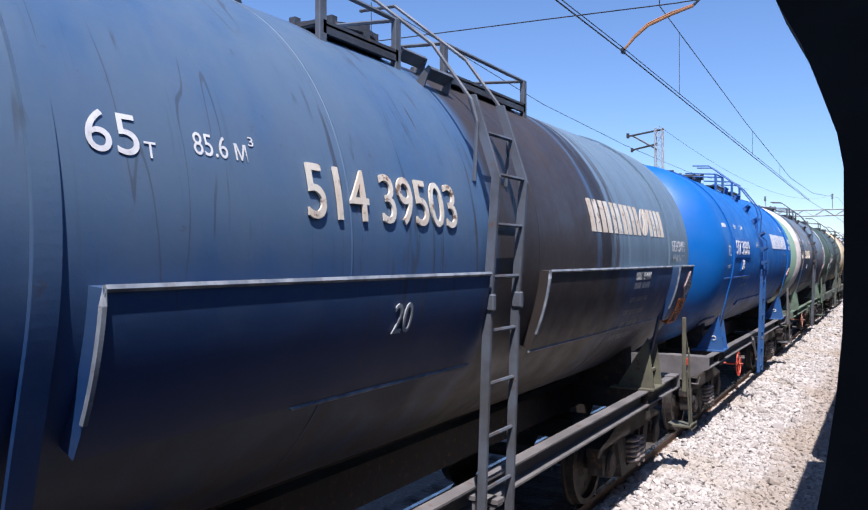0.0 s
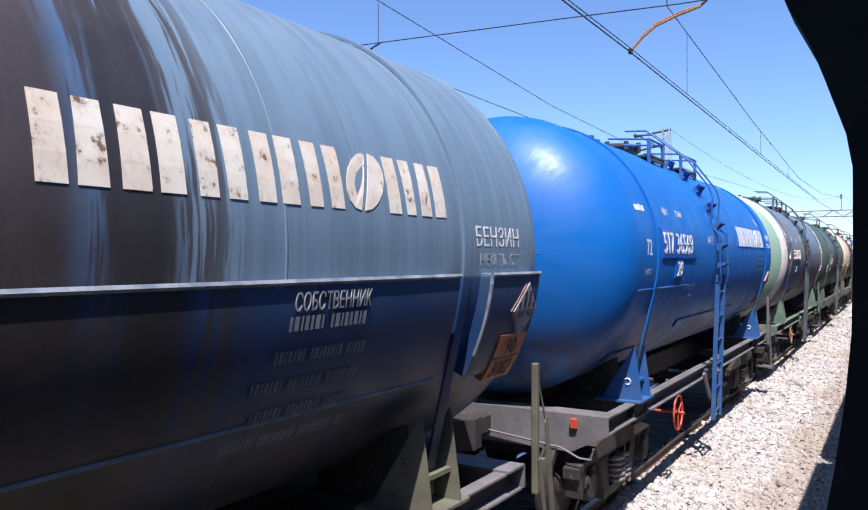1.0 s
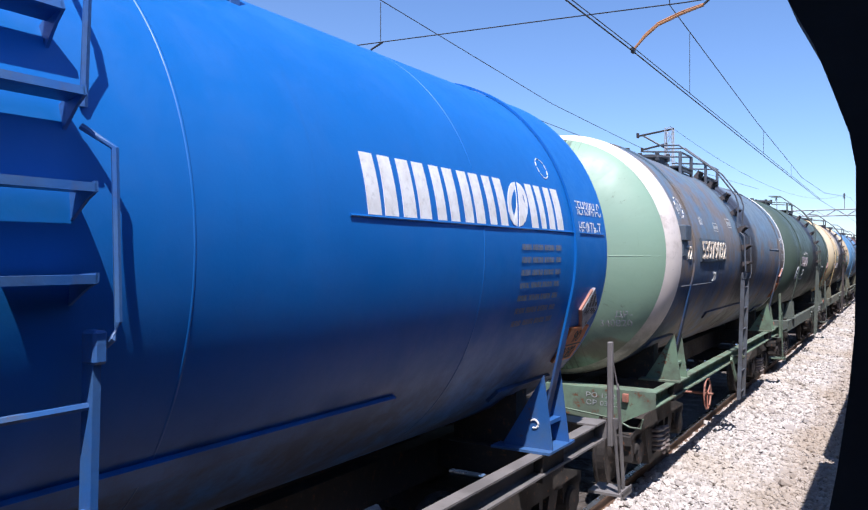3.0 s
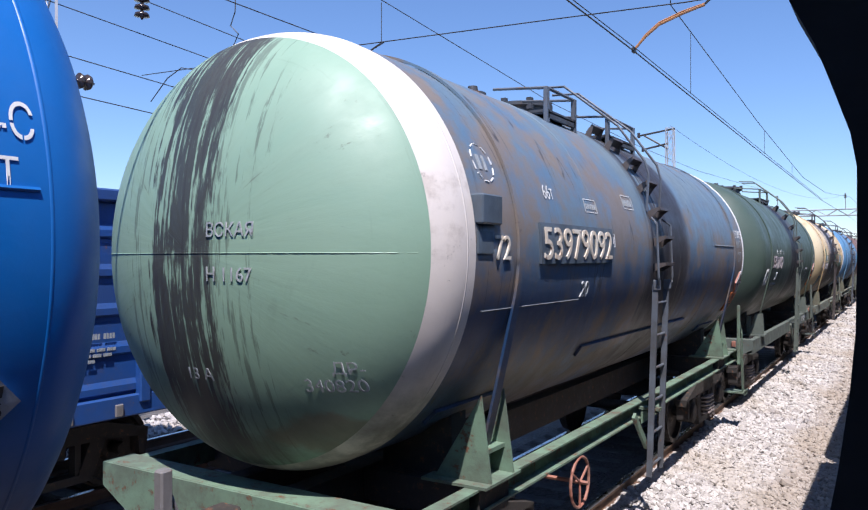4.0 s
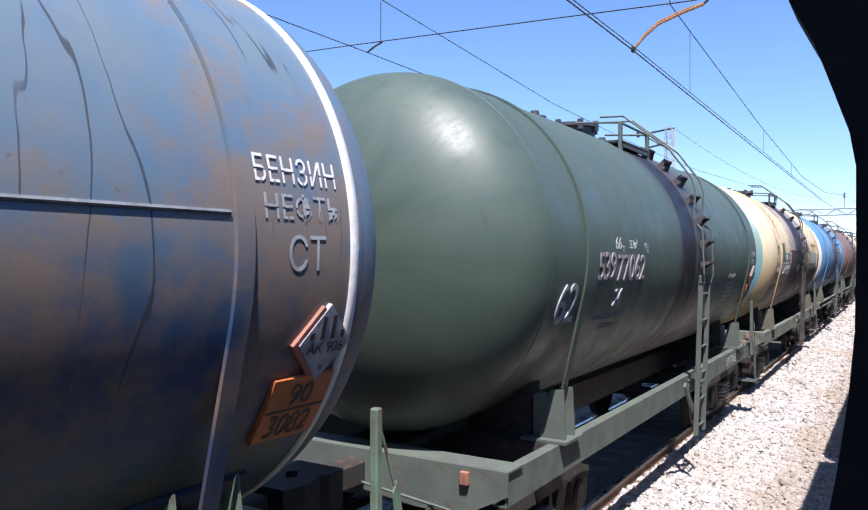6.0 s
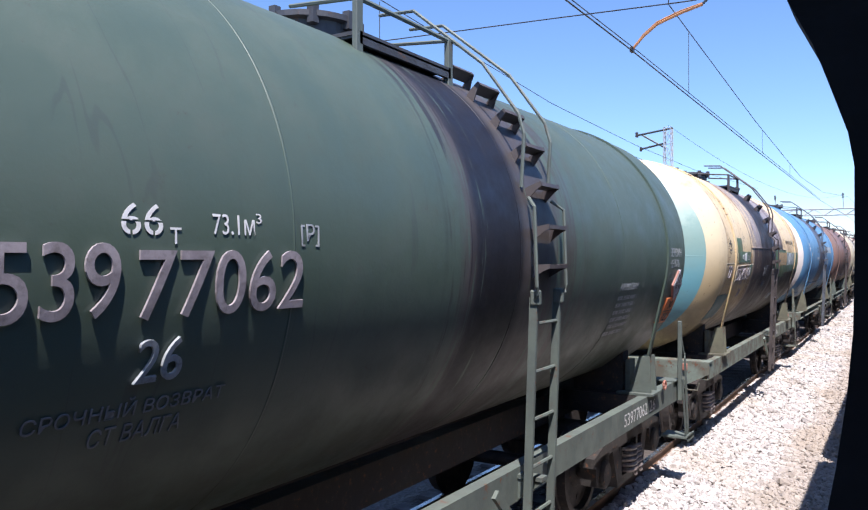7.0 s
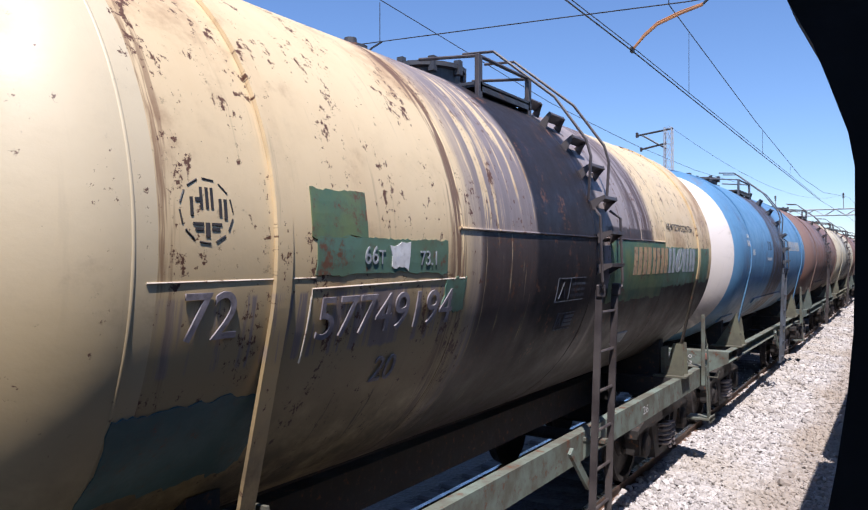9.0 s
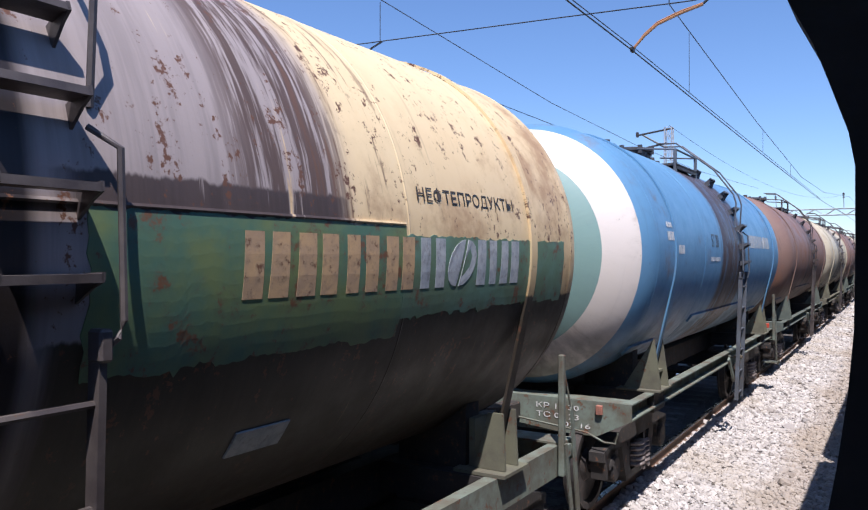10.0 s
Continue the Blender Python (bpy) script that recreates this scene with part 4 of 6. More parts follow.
    part("hatch", SHARED["hatch"], None, w, "dark round filling hatch", m=pose(0.0, mid, 0))
    part("valve", SHARED["valve"], None, w, m=pose(0.0, mid - 1.1, 0))
    part("valve", SHARED["valve"], None, w, m=pose(0.0, mid + 1.3, 0))
    # ends
    for turn in (0, 180):
        part("coupler", SHARED["coupler"], None, w, m=pose(0, 0, 0, 0, 0, turn) @ pose(0, -5.05, 0))
        part("brake_hose", SHARED["hose"], None, w, m=pose(0, 0, 0, 0, 0, turn) @ pose(0, -5.05, 0), smooth=True)
        part("uncoupling_lever", SHARED["lever"], frame_paint, w, m=pose(0, 0, 0, 0, 0, turn) @ pose(0, -5.05, 0))
        part("lamp_bracket", SHARED["tail_lamp_bracket"], M_PALERED if wheel_paint != M_RED else M_RED, w, m=pose(0, 0, 0, 0, 0, turn) @ pose(0, -5.09, 0))
        if post is not None:
            p = part("corner_post", SHARED["post"], post_paint, w, m=pose(0, 0, 0, 0, 0, turn) @ pose(0, -post, 0) if turn else pose(0, post, 0))
            part("foot_step", SHARED["step"], post_paint, p)
            part("brace", SHARED["brace"], post_paint, p)
    part("air_reservoir", SHARED["air_tank"], None, w, m=pose(0, 0.5, 0))
    if brake_wheel:
        part("brake_wheel", SHARED["wheel"], wheel_paint, w, "round red hand-brake wheel", m=pose(0.05, -2.25, 0))
    if pads:
        plate_on(w, "support_pad", -2.1, 1.65, -0.93, -0.84, paint, 0.016, 0.010)
        plate_on(w, "support_pad", -4.3, -3.3, -1.16, -1.07, paint, 0.016, 0.010)
        plate_on(w, "support_pad", 3.3, 4.3, -1.16, -1.07, paint, 0.016, 0.010)
    WAGONS.append((w, yc))
    return w


WAGONS = []
SHARED = shared_meshes()
SHARED["strap", -1], SHARED["strap", 1] = mesh_of(strap_band(-3.87), M_GREY), mesh_of(strap_band(3.87), M_GREY)

# low: unchalked deep blue, with the barrel's shade put into it
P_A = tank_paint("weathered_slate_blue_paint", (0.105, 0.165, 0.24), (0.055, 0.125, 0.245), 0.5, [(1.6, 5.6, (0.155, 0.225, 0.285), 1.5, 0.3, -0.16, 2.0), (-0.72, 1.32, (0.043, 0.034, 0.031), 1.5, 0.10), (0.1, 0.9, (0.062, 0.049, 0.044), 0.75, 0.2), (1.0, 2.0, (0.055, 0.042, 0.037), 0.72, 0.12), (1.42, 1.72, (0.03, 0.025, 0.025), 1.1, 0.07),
                 (-2.4, -0.8, (0.055, 0.045, 0.045), 0.34, 0.2)], 0.0, dust_shade=0.85, streaks=0.16, low=(0.006, 0.036, 0.125), seed=1.3, scratches=0.5)
P_B = tank_paint("clean_bright_blue_paint", (0.006, 0.150, 0.50), (0.006, 0.135, 0.46), 0.47, (), 0.0, dust_shade=0.8, streaks=0.05, seed=4.1, spec=0.5, chalk=0.03, flecks=0.04)
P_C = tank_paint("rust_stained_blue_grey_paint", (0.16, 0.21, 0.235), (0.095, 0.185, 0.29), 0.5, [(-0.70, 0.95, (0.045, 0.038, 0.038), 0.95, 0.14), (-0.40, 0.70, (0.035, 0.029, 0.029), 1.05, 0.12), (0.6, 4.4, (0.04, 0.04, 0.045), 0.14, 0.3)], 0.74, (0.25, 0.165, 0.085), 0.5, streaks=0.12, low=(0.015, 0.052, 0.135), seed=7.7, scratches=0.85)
P_CD = tank_paint("pale_green_head_paint", (0.28, 0.42, 0.30), (0.25, 0.39, 0.28), 0.5, (), 0.0, dust_shade=0.35, streaks=0.1, seed=2.2,
                  head_spills=[(-0.62, 0.62, (0.05, 0.055, 0.045), 0.55, 0.25), (-0.36, 0.22, (0.035, 0.03, 0.03), 0.92, 0.17)], blobs=[(0.75, -1.15, 0.35, 0.16, (0.22, 0.12, 0.07), 0.6), (0.0, -1.3, 0.5, 0.14, (0.07, 0.065, 0.05), 0.7)])
P_D = tank_paint("dark_green_paint", (0.082, 0.116, 0.086), (0.066, 0.100, 0.076), 0.50, [(0.3, 1.3, (0.075, 0.066, 0.054), 0.62, 0.25), (-0.80, 0.62, (0.075, 0.064, 0.060), 1.0, 0.10), (-0.95, 0.0, (0.03, 0.026, 0.028), 0.62, 0.10), (-0.66, 0.06, (0.010, 0.009, 0.013), 1.1, 0.07)], 0.0, dust_shade=0.5, streaks=0.06, seed=9.4, scratches=0.25)
# spills below -0.33 and -0.75: brown oil with the barrel's shade put in
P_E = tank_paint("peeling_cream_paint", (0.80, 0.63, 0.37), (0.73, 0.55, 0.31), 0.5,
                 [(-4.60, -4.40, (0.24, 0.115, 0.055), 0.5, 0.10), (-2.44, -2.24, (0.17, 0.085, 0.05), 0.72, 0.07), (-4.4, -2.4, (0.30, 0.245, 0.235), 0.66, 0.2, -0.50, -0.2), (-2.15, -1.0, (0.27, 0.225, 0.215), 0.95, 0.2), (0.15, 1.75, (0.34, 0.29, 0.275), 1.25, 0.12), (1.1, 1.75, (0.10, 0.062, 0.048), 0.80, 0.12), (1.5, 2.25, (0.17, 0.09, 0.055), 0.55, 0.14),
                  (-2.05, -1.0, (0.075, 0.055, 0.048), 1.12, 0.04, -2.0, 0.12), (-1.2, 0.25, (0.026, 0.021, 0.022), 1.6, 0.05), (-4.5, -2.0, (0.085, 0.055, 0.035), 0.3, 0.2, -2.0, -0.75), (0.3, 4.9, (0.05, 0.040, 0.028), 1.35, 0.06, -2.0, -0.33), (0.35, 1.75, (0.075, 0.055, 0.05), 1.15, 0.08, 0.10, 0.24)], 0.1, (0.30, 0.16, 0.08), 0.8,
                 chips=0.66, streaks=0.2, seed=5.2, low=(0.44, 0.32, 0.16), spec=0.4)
P_ED = tank_paint("patchy_teal_head_paint", (0.235, 0.365, 0.315), (0.30, 0.42, 0.35), 0.5, (), 0.0, dust_shade=0.2, streaks=0.1, seed=3.3, low=(0.16, 0.39, 0.44), chalk=0.3, blobs=[(0.75, 0.72, 0.55, 0.38, (0.40, 0.50, 0.41), 0.75), (-0.1, 0.85, 0.6, 0.3, (0.37, 0.48, 0.40), 0.7), (-0.15, 0.15, 0.32, 0.12, (0.10, 0.36, 0.40), 0.6), (0.18, -0.28, 0.30, 0.24, (0.05, 0.032, 0.06), 0.85), (0.35, -0.95, 0.6, 0.2, (0.10, 0.16, 0.17), 0.5)])
# low: warm shade and bounced light put into the ring's foot colour
P_ER = tank_paint("sunlit_cream_ring_paint", (0.74, 0.62, 0.40), (0.72, 0.58, 0.36), 0.55, (), 0.05, dust_shade=0.5, streaks=0.06, chips=0.2, seed=8.3, low=(0.52, 0.40, 0.22))
P_F = tank_paint("light_blue_paint", (0.13, 0.295, 0.47), (0.11, 0.255, 0.43), 0.45, [(-1.2, 0.7, (0.075, 0.05, 0.045), 0.95, 0.12)], 0.05, dust_shade=0.4, streaks=0.12, seed=6.1)
P_FD = tank_paint("dull_teal_head_paint", (0.24, 0.38, 0.34), (0.22, 0.35, 0.32), 0.5, (), 0.0, dust_shade=0.2, streaks=0.1, seed=1.9)
P_WHITE = tank_paint("white_ring_paint", (0.80, 0.72, 0.65), (0.76, 0.69, 0.61), 0.5, (), 0.02, dust_shade=0.6, streaks=0.05, seed=2.6)
P_BROWN = tank_paint("rust_brown_paint", (0.25, 0.155, 0.12), (0.20, 0.12, 0.10), 0.55, [(-1.2, 0.9, (0.04, 0.035, 0.035), 0.7, 0.2)], 0.5, (0.28, 0.13, 0.07), 0.4, streaks=0.3, seed=3.8)
P_CREAM = tank_paint("dirty_cream_paint", (0.60, 0.53, 0.38), (0.5, 0.43, 0.30), 0.5, [(-1.3, 1.0, (0.06, 0.05, 0.045), 0.8, 0.2)], 0.3, (0.26, 0.13, 0.07), 0.5, chips=0.4, streaks=0.2, seed=6.6)
M_PATCH_G = worn("green_paint_patch", (0.15, 0.20, 0.085), (0.075, 0.16, 0.11), 0.5, rust=0.42, scale=2.5, dirty=0.7, bump=0.05)
M_PATCH_T = worn("teal_paint_patch", (0.12, 0.22, 0.16), (0.11, 0.17, 0.10), 0.5, rust=0.40, scale=2.5, dirty=0.7, bump=0.05)
M_PATCH_D = worn("dark_teal_paint_patch", (0.06, 0.14, 0.15), (0.05, 0.12, 0.13), 0.5, rust=0.05, scale=4)
M_PATCH_H = worn("turquoise_touch_up_paint", (0.10, 0.34, 0.38), (0.16, 0.36, 0.36), 0.5, scale=3, dirty=0.2, bump=0.05)
M_PLATE_B = worn("blue_number_plate", (0.004, 0.112, 0.44), (0.004, 0.10, 0.40), 0.4, dirty=0.1)
M_PLATE_G = worn("grey_number_plate", (0.10, 0.13, 0.16), None, 0.5, dirty=0.3)
M_PANEL_A = worn("dirty_white_weld_line", (0.30, 0.33, 0.36), (0.14, 0.17, 0.21), 0.6, dirty=0.5, scale=6)


def wagons():
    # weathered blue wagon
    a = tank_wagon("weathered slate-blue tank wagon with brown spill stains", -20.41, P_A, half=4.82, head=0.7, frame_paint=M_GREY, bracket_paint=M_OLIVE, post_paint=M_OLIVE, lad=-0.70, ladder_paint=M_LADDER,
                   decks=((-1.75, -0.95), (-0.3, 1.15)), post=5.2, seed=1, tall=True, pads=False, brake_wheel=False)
    NUDGE[a.name] = (-0.045, 0.03)
    lettering(a, "65", -3.66, -3.45, 0.28, 0.43, M_WHITE), lettering(a, "т", -3.43, -3.38, 0.28, 0.34, M_WHITE)
    lettering(a, "85.6 м", -3.20, -2.92, 0.32, 0.41, M_WHITE), lettering(a, "3", -2.90, -2.87, 0.39, 0.43, M_WHITE)
    lettering(a, "514 39503", -2.58, -1.22, 0.10, 0.36, M_CREAMLET, 0.012, name="wagon_number", label="raised cream numerals")
    lettering(a, "20", -1.97, -1.80, -0.45, -0.30, M_DULL, 0.008, 0.088)
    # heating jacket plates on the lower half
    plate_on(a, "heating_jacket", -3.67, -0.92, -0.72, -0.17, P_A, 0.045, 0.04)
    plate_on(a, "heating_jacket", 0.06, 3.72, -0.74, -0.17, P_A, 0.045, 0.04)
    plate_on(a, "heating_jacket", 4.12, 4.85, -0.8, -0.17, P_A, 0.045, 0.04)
    bead(a, [(-3.67, -0.60), (-3.67, -0.17), (-0.92, -0.17)], M_PANEL_A, 0.014, lift=0.085)
    bead(a, [(-2.6, -0.73), (-0.92, -0.73)], M_PANEL_A, 0.010, lift=0.085)
    bead(a, [(0.06, -0.62), (0.06, -0.17), (3.72, -0.17)], M_PANEL_A, 0.014, lift=0.085)
    bead(a, [(0.06, -0.75), (3.72, -0.75)], M_FAINT, 0.010, lift=0.085)
    bead(a, [(4.12, -0.66), (4.12, -0.17), (4.85, -0.17)], M_PANEL_A, 0.014, lift=0.085)
    mark(a, 1.22, 3.74, 0.16, 0.46, M_CREAMLET)
    lettering(a, "БЕНЗИН", 4.05, 4.66, 0.0, 0.13, M_WHITE, stencil=True), lettering(a, "НЕФТЬ СТ", 4.10, 4.66, -0.13, -0.04, M_DULL)
    lettering(a, "СОБСТВЕННИК", 2.32, 2.86, -0.29, -0.21, M_DULL, 0.004, 0.088)
    bars(a, [(2.30, 2.82, -0.37, -0.31)], M_DULL, 0.088)
    bars(a, [(2.25, 2.85, -0.50, -0.45), (2.15, 2.85, -0.62, -0.57), (2.2, 2.8, -0.74, -0.69), (2.1, 2.9, -0.86, -0.81)], M_FAINT, 0.088)
    hazard(a, 4.41, -0.56, base=0.07)
    # clean blue wagon
    b = tank_wagon("clean bright-blue tank wagon with white lettering", -8.37, P_B, half=4.6, head=0.92, rear=(4.58, 0.60), frame_paint=M_GREY, lad=-0.65, ladder_paint=M_BLUE, bracket_paint=M_BLUE, post=5.1, post_paint=M_GREY, seed=2)
    NUDGE[b.name] = (-0.06, 0.03)
    for y in (-4.05, 3.69):
        part("painted_mark", tubed([(1.25 + 0.035 * math.cos(q * 0.5), y, 1.44 + 0.035 * math.sin(q * 0.5)) for q in range(-4, 6)], 0.009, 5), M_WHITE, b)
    plate_on(b, "number_plate", -3.67, -2.02, -0.07, 0.27, M_PLATE_B, 0.012, 0.008)
    lettering(b, "517", -3.62, -3.19, -0.02, 0.22, M_WHITE, 0.006, 0.021, stencil=True), lettering(b, "36569", -3.06, -2.265, -0.02, 0.22, M_WHITE, 0.006, 0.021, stencil=True)
    plate_on(b, "number_plate", -3.04, -2.74, -0.30, -0.09, M_PLATE_B, 0.012, 0.008)
    lettering(b, "20", -3.0, -2.78, -0.28, -0.11, M_WHITE, 0.006, 0.021, stencil=True)
    lettering(b, "66т", -3.36, -3.13, 0.43, 0.52, M_WHITE), lettering(b, "72.4м", -2.76, -2.50, 0.43, 0.51, M_WHITE), lettering(b, "3", -2.49, -2.46, 0.48, 0.52, M_WHITE)
    lettering(b, "72", -4.24, -4.05, -0.04, 0.13, M_WHITE), lettering(b, "L4АХ", -4.30, -4.05, -0.25, -0.18, M_DULL)
    bars(b, [(-4.43, -4.30, 0.43, 0.49), (-4.27, -4.22, 0.43, 0.50), (-4.19, -4.11, 0.43, 0.49)], M_WHITE)
    bead(b, [(-4.4, -0.40), (-2.2, -0.40)], M_PLATE_B, 0.008)
    bars(b, [(-4.4, -2.2, -0.42, -0.414)], M_DULL)
    lettering(b, "ГИ 31 07 31", -2.55, -1.92, -0.49, -0.42, M_DULL, tilt=0.02), lettering(b, "ИГ 31 07 21", -2.58, -1.95, -0.62, -0.55, M_DULL, tilt=0.02)
    plate_on(b, "label", -1.24, -0.92, 0.13, 0.23, M_DULL, 0.005, 0), plate_on(b, "label", -1.22, -0.94, 0.145, 0.215, M_PLATE_B, 0.007, 0)
    bars(b, [(-1.10, -0.98, 0.165, 0.17), (-1.10, -0.98, 0.185, 0.19), (-1.2, -1.13, 0.16, 0.20)], M_WHITE, 0.009)
    mark(b, 1.13, 3.72, 0.14, 0.46, M_WHITE)
    bars(b, [(2.9, 3.6, -0.02 - 0.09 * i, 0.02 - 0.09 * i) for i in range(7)], M_FAINT)
    lettering(b, "БЕНЗИН-С", 4.00, 4.60, 0.28, 0.40, M_WHITE, stencil=True), lettering(b, "НЕФТЬ-Т", 4.02, 4.54, 0.12, 0.23, M_WHITE, stencil=True)
    H = (4.6, 0.92)
    for s, x0, x1, z0, z1 in (("ПРИПИСАН", -0.43, 0.10, 0.33, 0.43), ("СТ КИРИШИ", -0.72, 0.05, 0.18, 0.28), ("ПОСТРОЕН 1167", -0.60, 0.23, 0.0, 0.10), ("07 05 04", -0.52, 0.06, -0.13, -0.04), ("КР 1429", -0.85, -0.50, -0.40, -0.31), ("31 07 19", -0.88, -0.42, -0.53, -0.44),
                              ("ДР", -0.03, 0.12, -0.43, -0.33), ("31 07-21", -0.17, 0.34, -0.57, -0.46), ("ПРОБЕГ", -0.10, 0.30, -0.70, -0.59), ("РТ 130", -0.55, -0.25, -1.05, -0.95)):
        lettering(b, s, x0, x1, z0, z1, M_WHITE if z0 > -1 else M_DULL, 0.003, 0.005, head=H)
    part("head_seam", tubed([(x / 10, -4.6 - 0.92 * math.sqrt(1 - (x / 10 / RAD) ** 2), AXIS + 0.0) for x in range(-15, 9)], 0.004, 5), P_B, b)
    for i in range(10):
        q = 2 * math.pi * i / 10
        bead(b, [(3.56 + 0.085 * math.cos(q), 0.62 + 0.08 * math.sin(q)), (3.56 + 0.085 * math.cos(q + 0.45), 0.62 + 0.08 * math.sin(q + 0.45))], M_WHITE, 0.004, "round_mark", 0.002)
    bead(b, [(1.0, 0.13), (4.6, 0.13)], P_B, 0.008)
    hazard(b, 4.12, -0.66)
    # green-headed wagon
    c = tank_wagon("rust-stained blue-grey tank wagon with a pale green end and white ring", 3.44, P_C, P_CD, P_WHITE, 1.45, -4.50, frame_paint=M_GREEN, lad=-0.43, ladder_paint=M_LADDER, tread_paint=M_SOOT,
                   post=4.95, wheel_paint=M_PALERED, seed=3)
    NUDGE[c.name] = (-0.045, 0.03)
    plate_on(c, "number_plate", -3.50, -1.92, -0.12, 0.18, M_PLATE_G, 0.012, 0.01)
    lettering(c, "53979092", -3.46, -1.97, -0.09, 0.15, M_CREAMLET, 0.012, 0.020, name="wagon_number")
    lettering(c, "72", -4.20, -3.99, -0.09, 0.07, M_CREAMLET, 0.012), lettering(c, "20", -2.62, -2.45, -0.40, -0.27, M_DULL, 0.012)
    lettering(c, "66т", -3.30, -3.11, 0.37, 0.48, M_WHITE)
    for i in range(10):
        q = 2 * math.pi * i / 10
        bead(c, [(-4.17 + 0.13 * math.cos(q), 0.55 + 0.13 * math.sin(q)), (-4.17 + 0.13 * math.cos(q + 0.42), 0.55 + 0.13 * math.sin(q + 0.42))], M_WHITE, 0.006, "round_mark", 0.002)
    bars(c, [(-4.24, -4.20, 0.5, 0.6), (-4.16, -4.13, 0.5, 0.6)], M_DULL)
    bm = bmesh.new()
    box(bm, 1.46, 1.585, -4.49, -4.22, AXIS + 0.165, AXIS + 0.355, bevel=0.01)
    part("document_box", bm, M_PLATE_G, c, "small blue-grey metal document box")
    for y, z, w, h in ((-2.46, 0.31, 0.28, 0.11), (-1.36, 0.40, 0.30, 0.13)):   # dashed frames with worn-off writing
        for k in range(4):
            bars(c, [(y + k * w / 4, y + (k + 0.8) * w / 4, z, z + 0.006), (y + k * w / 4, y + (k + 0.8) * w / 4, z + h, z + h + 0.006)], M_WHITE)
        bars(c, [(y, y + 0.006, z, z + h), (y + w, y + w + 0.006, z, z + h)] + [(y + 0.03 + 0.05 * k, y + 0.055 + 0.05 * k, z + 0.03, z + h - 0.035) for k in range(5)], M_DULL)
    bars(c, [(-1.90, -1.895, 0.02, 0.14), (-1.82, -1.815, 0.02, 0.14), (-1.90, -1.88, 0.02, 0.026), (-1.84, -1.815, 0.02, 0.026), (-1.90, -1.88, 0.134, 0.14), (-1.84, -1.815, 0.134, 0.14), (-1.865, -1.852, 0.05, 0.11)], M_WHITE)
    plate_on(c, "label", -4.44, -4.24, -0.05, 0.09, M_PLATE_G, 0.008, 0.004)
    bead(c, [(-4.3, -0.42), (-2.6, -0.42)], M_FAINT, 0.004)
    H = (4.6, 0.84)
    for s, x0, x1, z0, z1 in (("ВСКАЯ", 0.18, 0.53, 0.08, 0.17), ("Н 1167", 0.18, 0.52, -0.19, -0.10), ("ДР-", 0.93, 1.10, -0.75, -0.66), ("340820", 0.76, 1.09, -0.85, -0.77), ("13 А", -0.1, 0.12, -0.82, -0.74)):
        lettering(c, s, x0, x1, z0, z1, M_DULL, 0.003, 0.005, head=H)
    part("head_seam", tubed([(x / 10, -4.6 - 0.84 * math.sqrt(1 - (x / 10 / RAD) ** 2), AXIS - 0.02) for x in range(-15, 15)], 0.004, 5), P_CD, c)
    flat_text(c, "РО 12 21", 0.55, 0.95, 1.12, 1.18, M_DULL, y=-5.076), flat_text(c, "СР 03 23", 0.55, 0.95, 1.03, 1.09, M_DULL, y=-5.076)
    bead(c, [(2.47, 0.10), (3.85, 0.10)], M_FAINT, 0.010)
    lettering(c, "БЕНЗИН", 4.0, 4.52, 0.24, 0.36, M_WHITE, stencil=True), lettering(c, "НЕФТЬ", 4.04, 4.52, 0.08, 0.20, M_DULL, stencil=True), lettering(c, "СТ", 4.18, 4.42, -0.14, 0.02, M_DULL)
    hazard(c, 4.2, -0.62)
    part("end_ring", lathe(bmesh.new(), [(4.56, RAD - 0.01), (4.56, RAD + 0.008), (4.62, RAD + 0.008), (4.63, RAD - 0.01)], "y", (0, 0, AXIS), 96), M_WHITE, c, "white painted edge ring", True)
    # dark green wagon
    d = tank_wagon("dark green tank wagon with a black oil spill", 15.08, P_D, frame_paint=M_DGREEN, beam="web", lad=0.36, ladder_paint=M_DGREEN, tread_paint=M_SOOT, bracket="post", post=4.95, decks=((-1.0, 0.12),),
                   wheel_paint=M_PALERED, pads=False, brake_wheel=False, seed=4)
    lettering(d, "539", -3.60, -3.165, -0.25, -0.0, M_MAUVE, 0.010, name="wagon_number", label="raised grey numerals")
    lettering(d, "77062", -3.09, -2.24, -0.27, -0.02, M_MAUVE, 0.010, name="wagon_number", label="raised grey numerals")
    lettering(d, "66", -3.16, -2.99, 0.03, 0.14, M_WHITE, stencil=True), lettering(d, "т", -2.96, -2.91, 0.0, 0.06, M_WHITE)
    lettering(d, "73.1м", -2.76, -2.54, 0.04, 0.12, M_WHITE), lettering(d, "3", -2.53, -2.50, 0.09, 0.13, M_WHITE), lettering(d, "[Р]", -2.26, -2.14, 0.0, 0.10, M_DULL)
    lettering(d, "26", -3.06, -2.86, -0.50, -0.34, M_DULL, 0.012), lettering(d, "62", -4.42, -4.02, -0.58, -0.26, M_DULL, 0.012)
    lettering(d, "СРОЧНЫЙ ВОЗВРАТ", -3.44, -2.60, -0.62, -0.55, M_FAINT, 0.003), lettering(d, "СТ ВАЛГА", -3.18, -2.78, -0.72, -0.65, M_FAINT, 0.003)
    lettering(d, "АРЕНДОВАН", 2.29, 2.85, -0.38, -0.30, M_DULL)
    bars(d, [(2.27, 2.87, -0.46 - 0.07 * i, -0.42 - 0.07 * i) for i in range(6)], M_DULL)
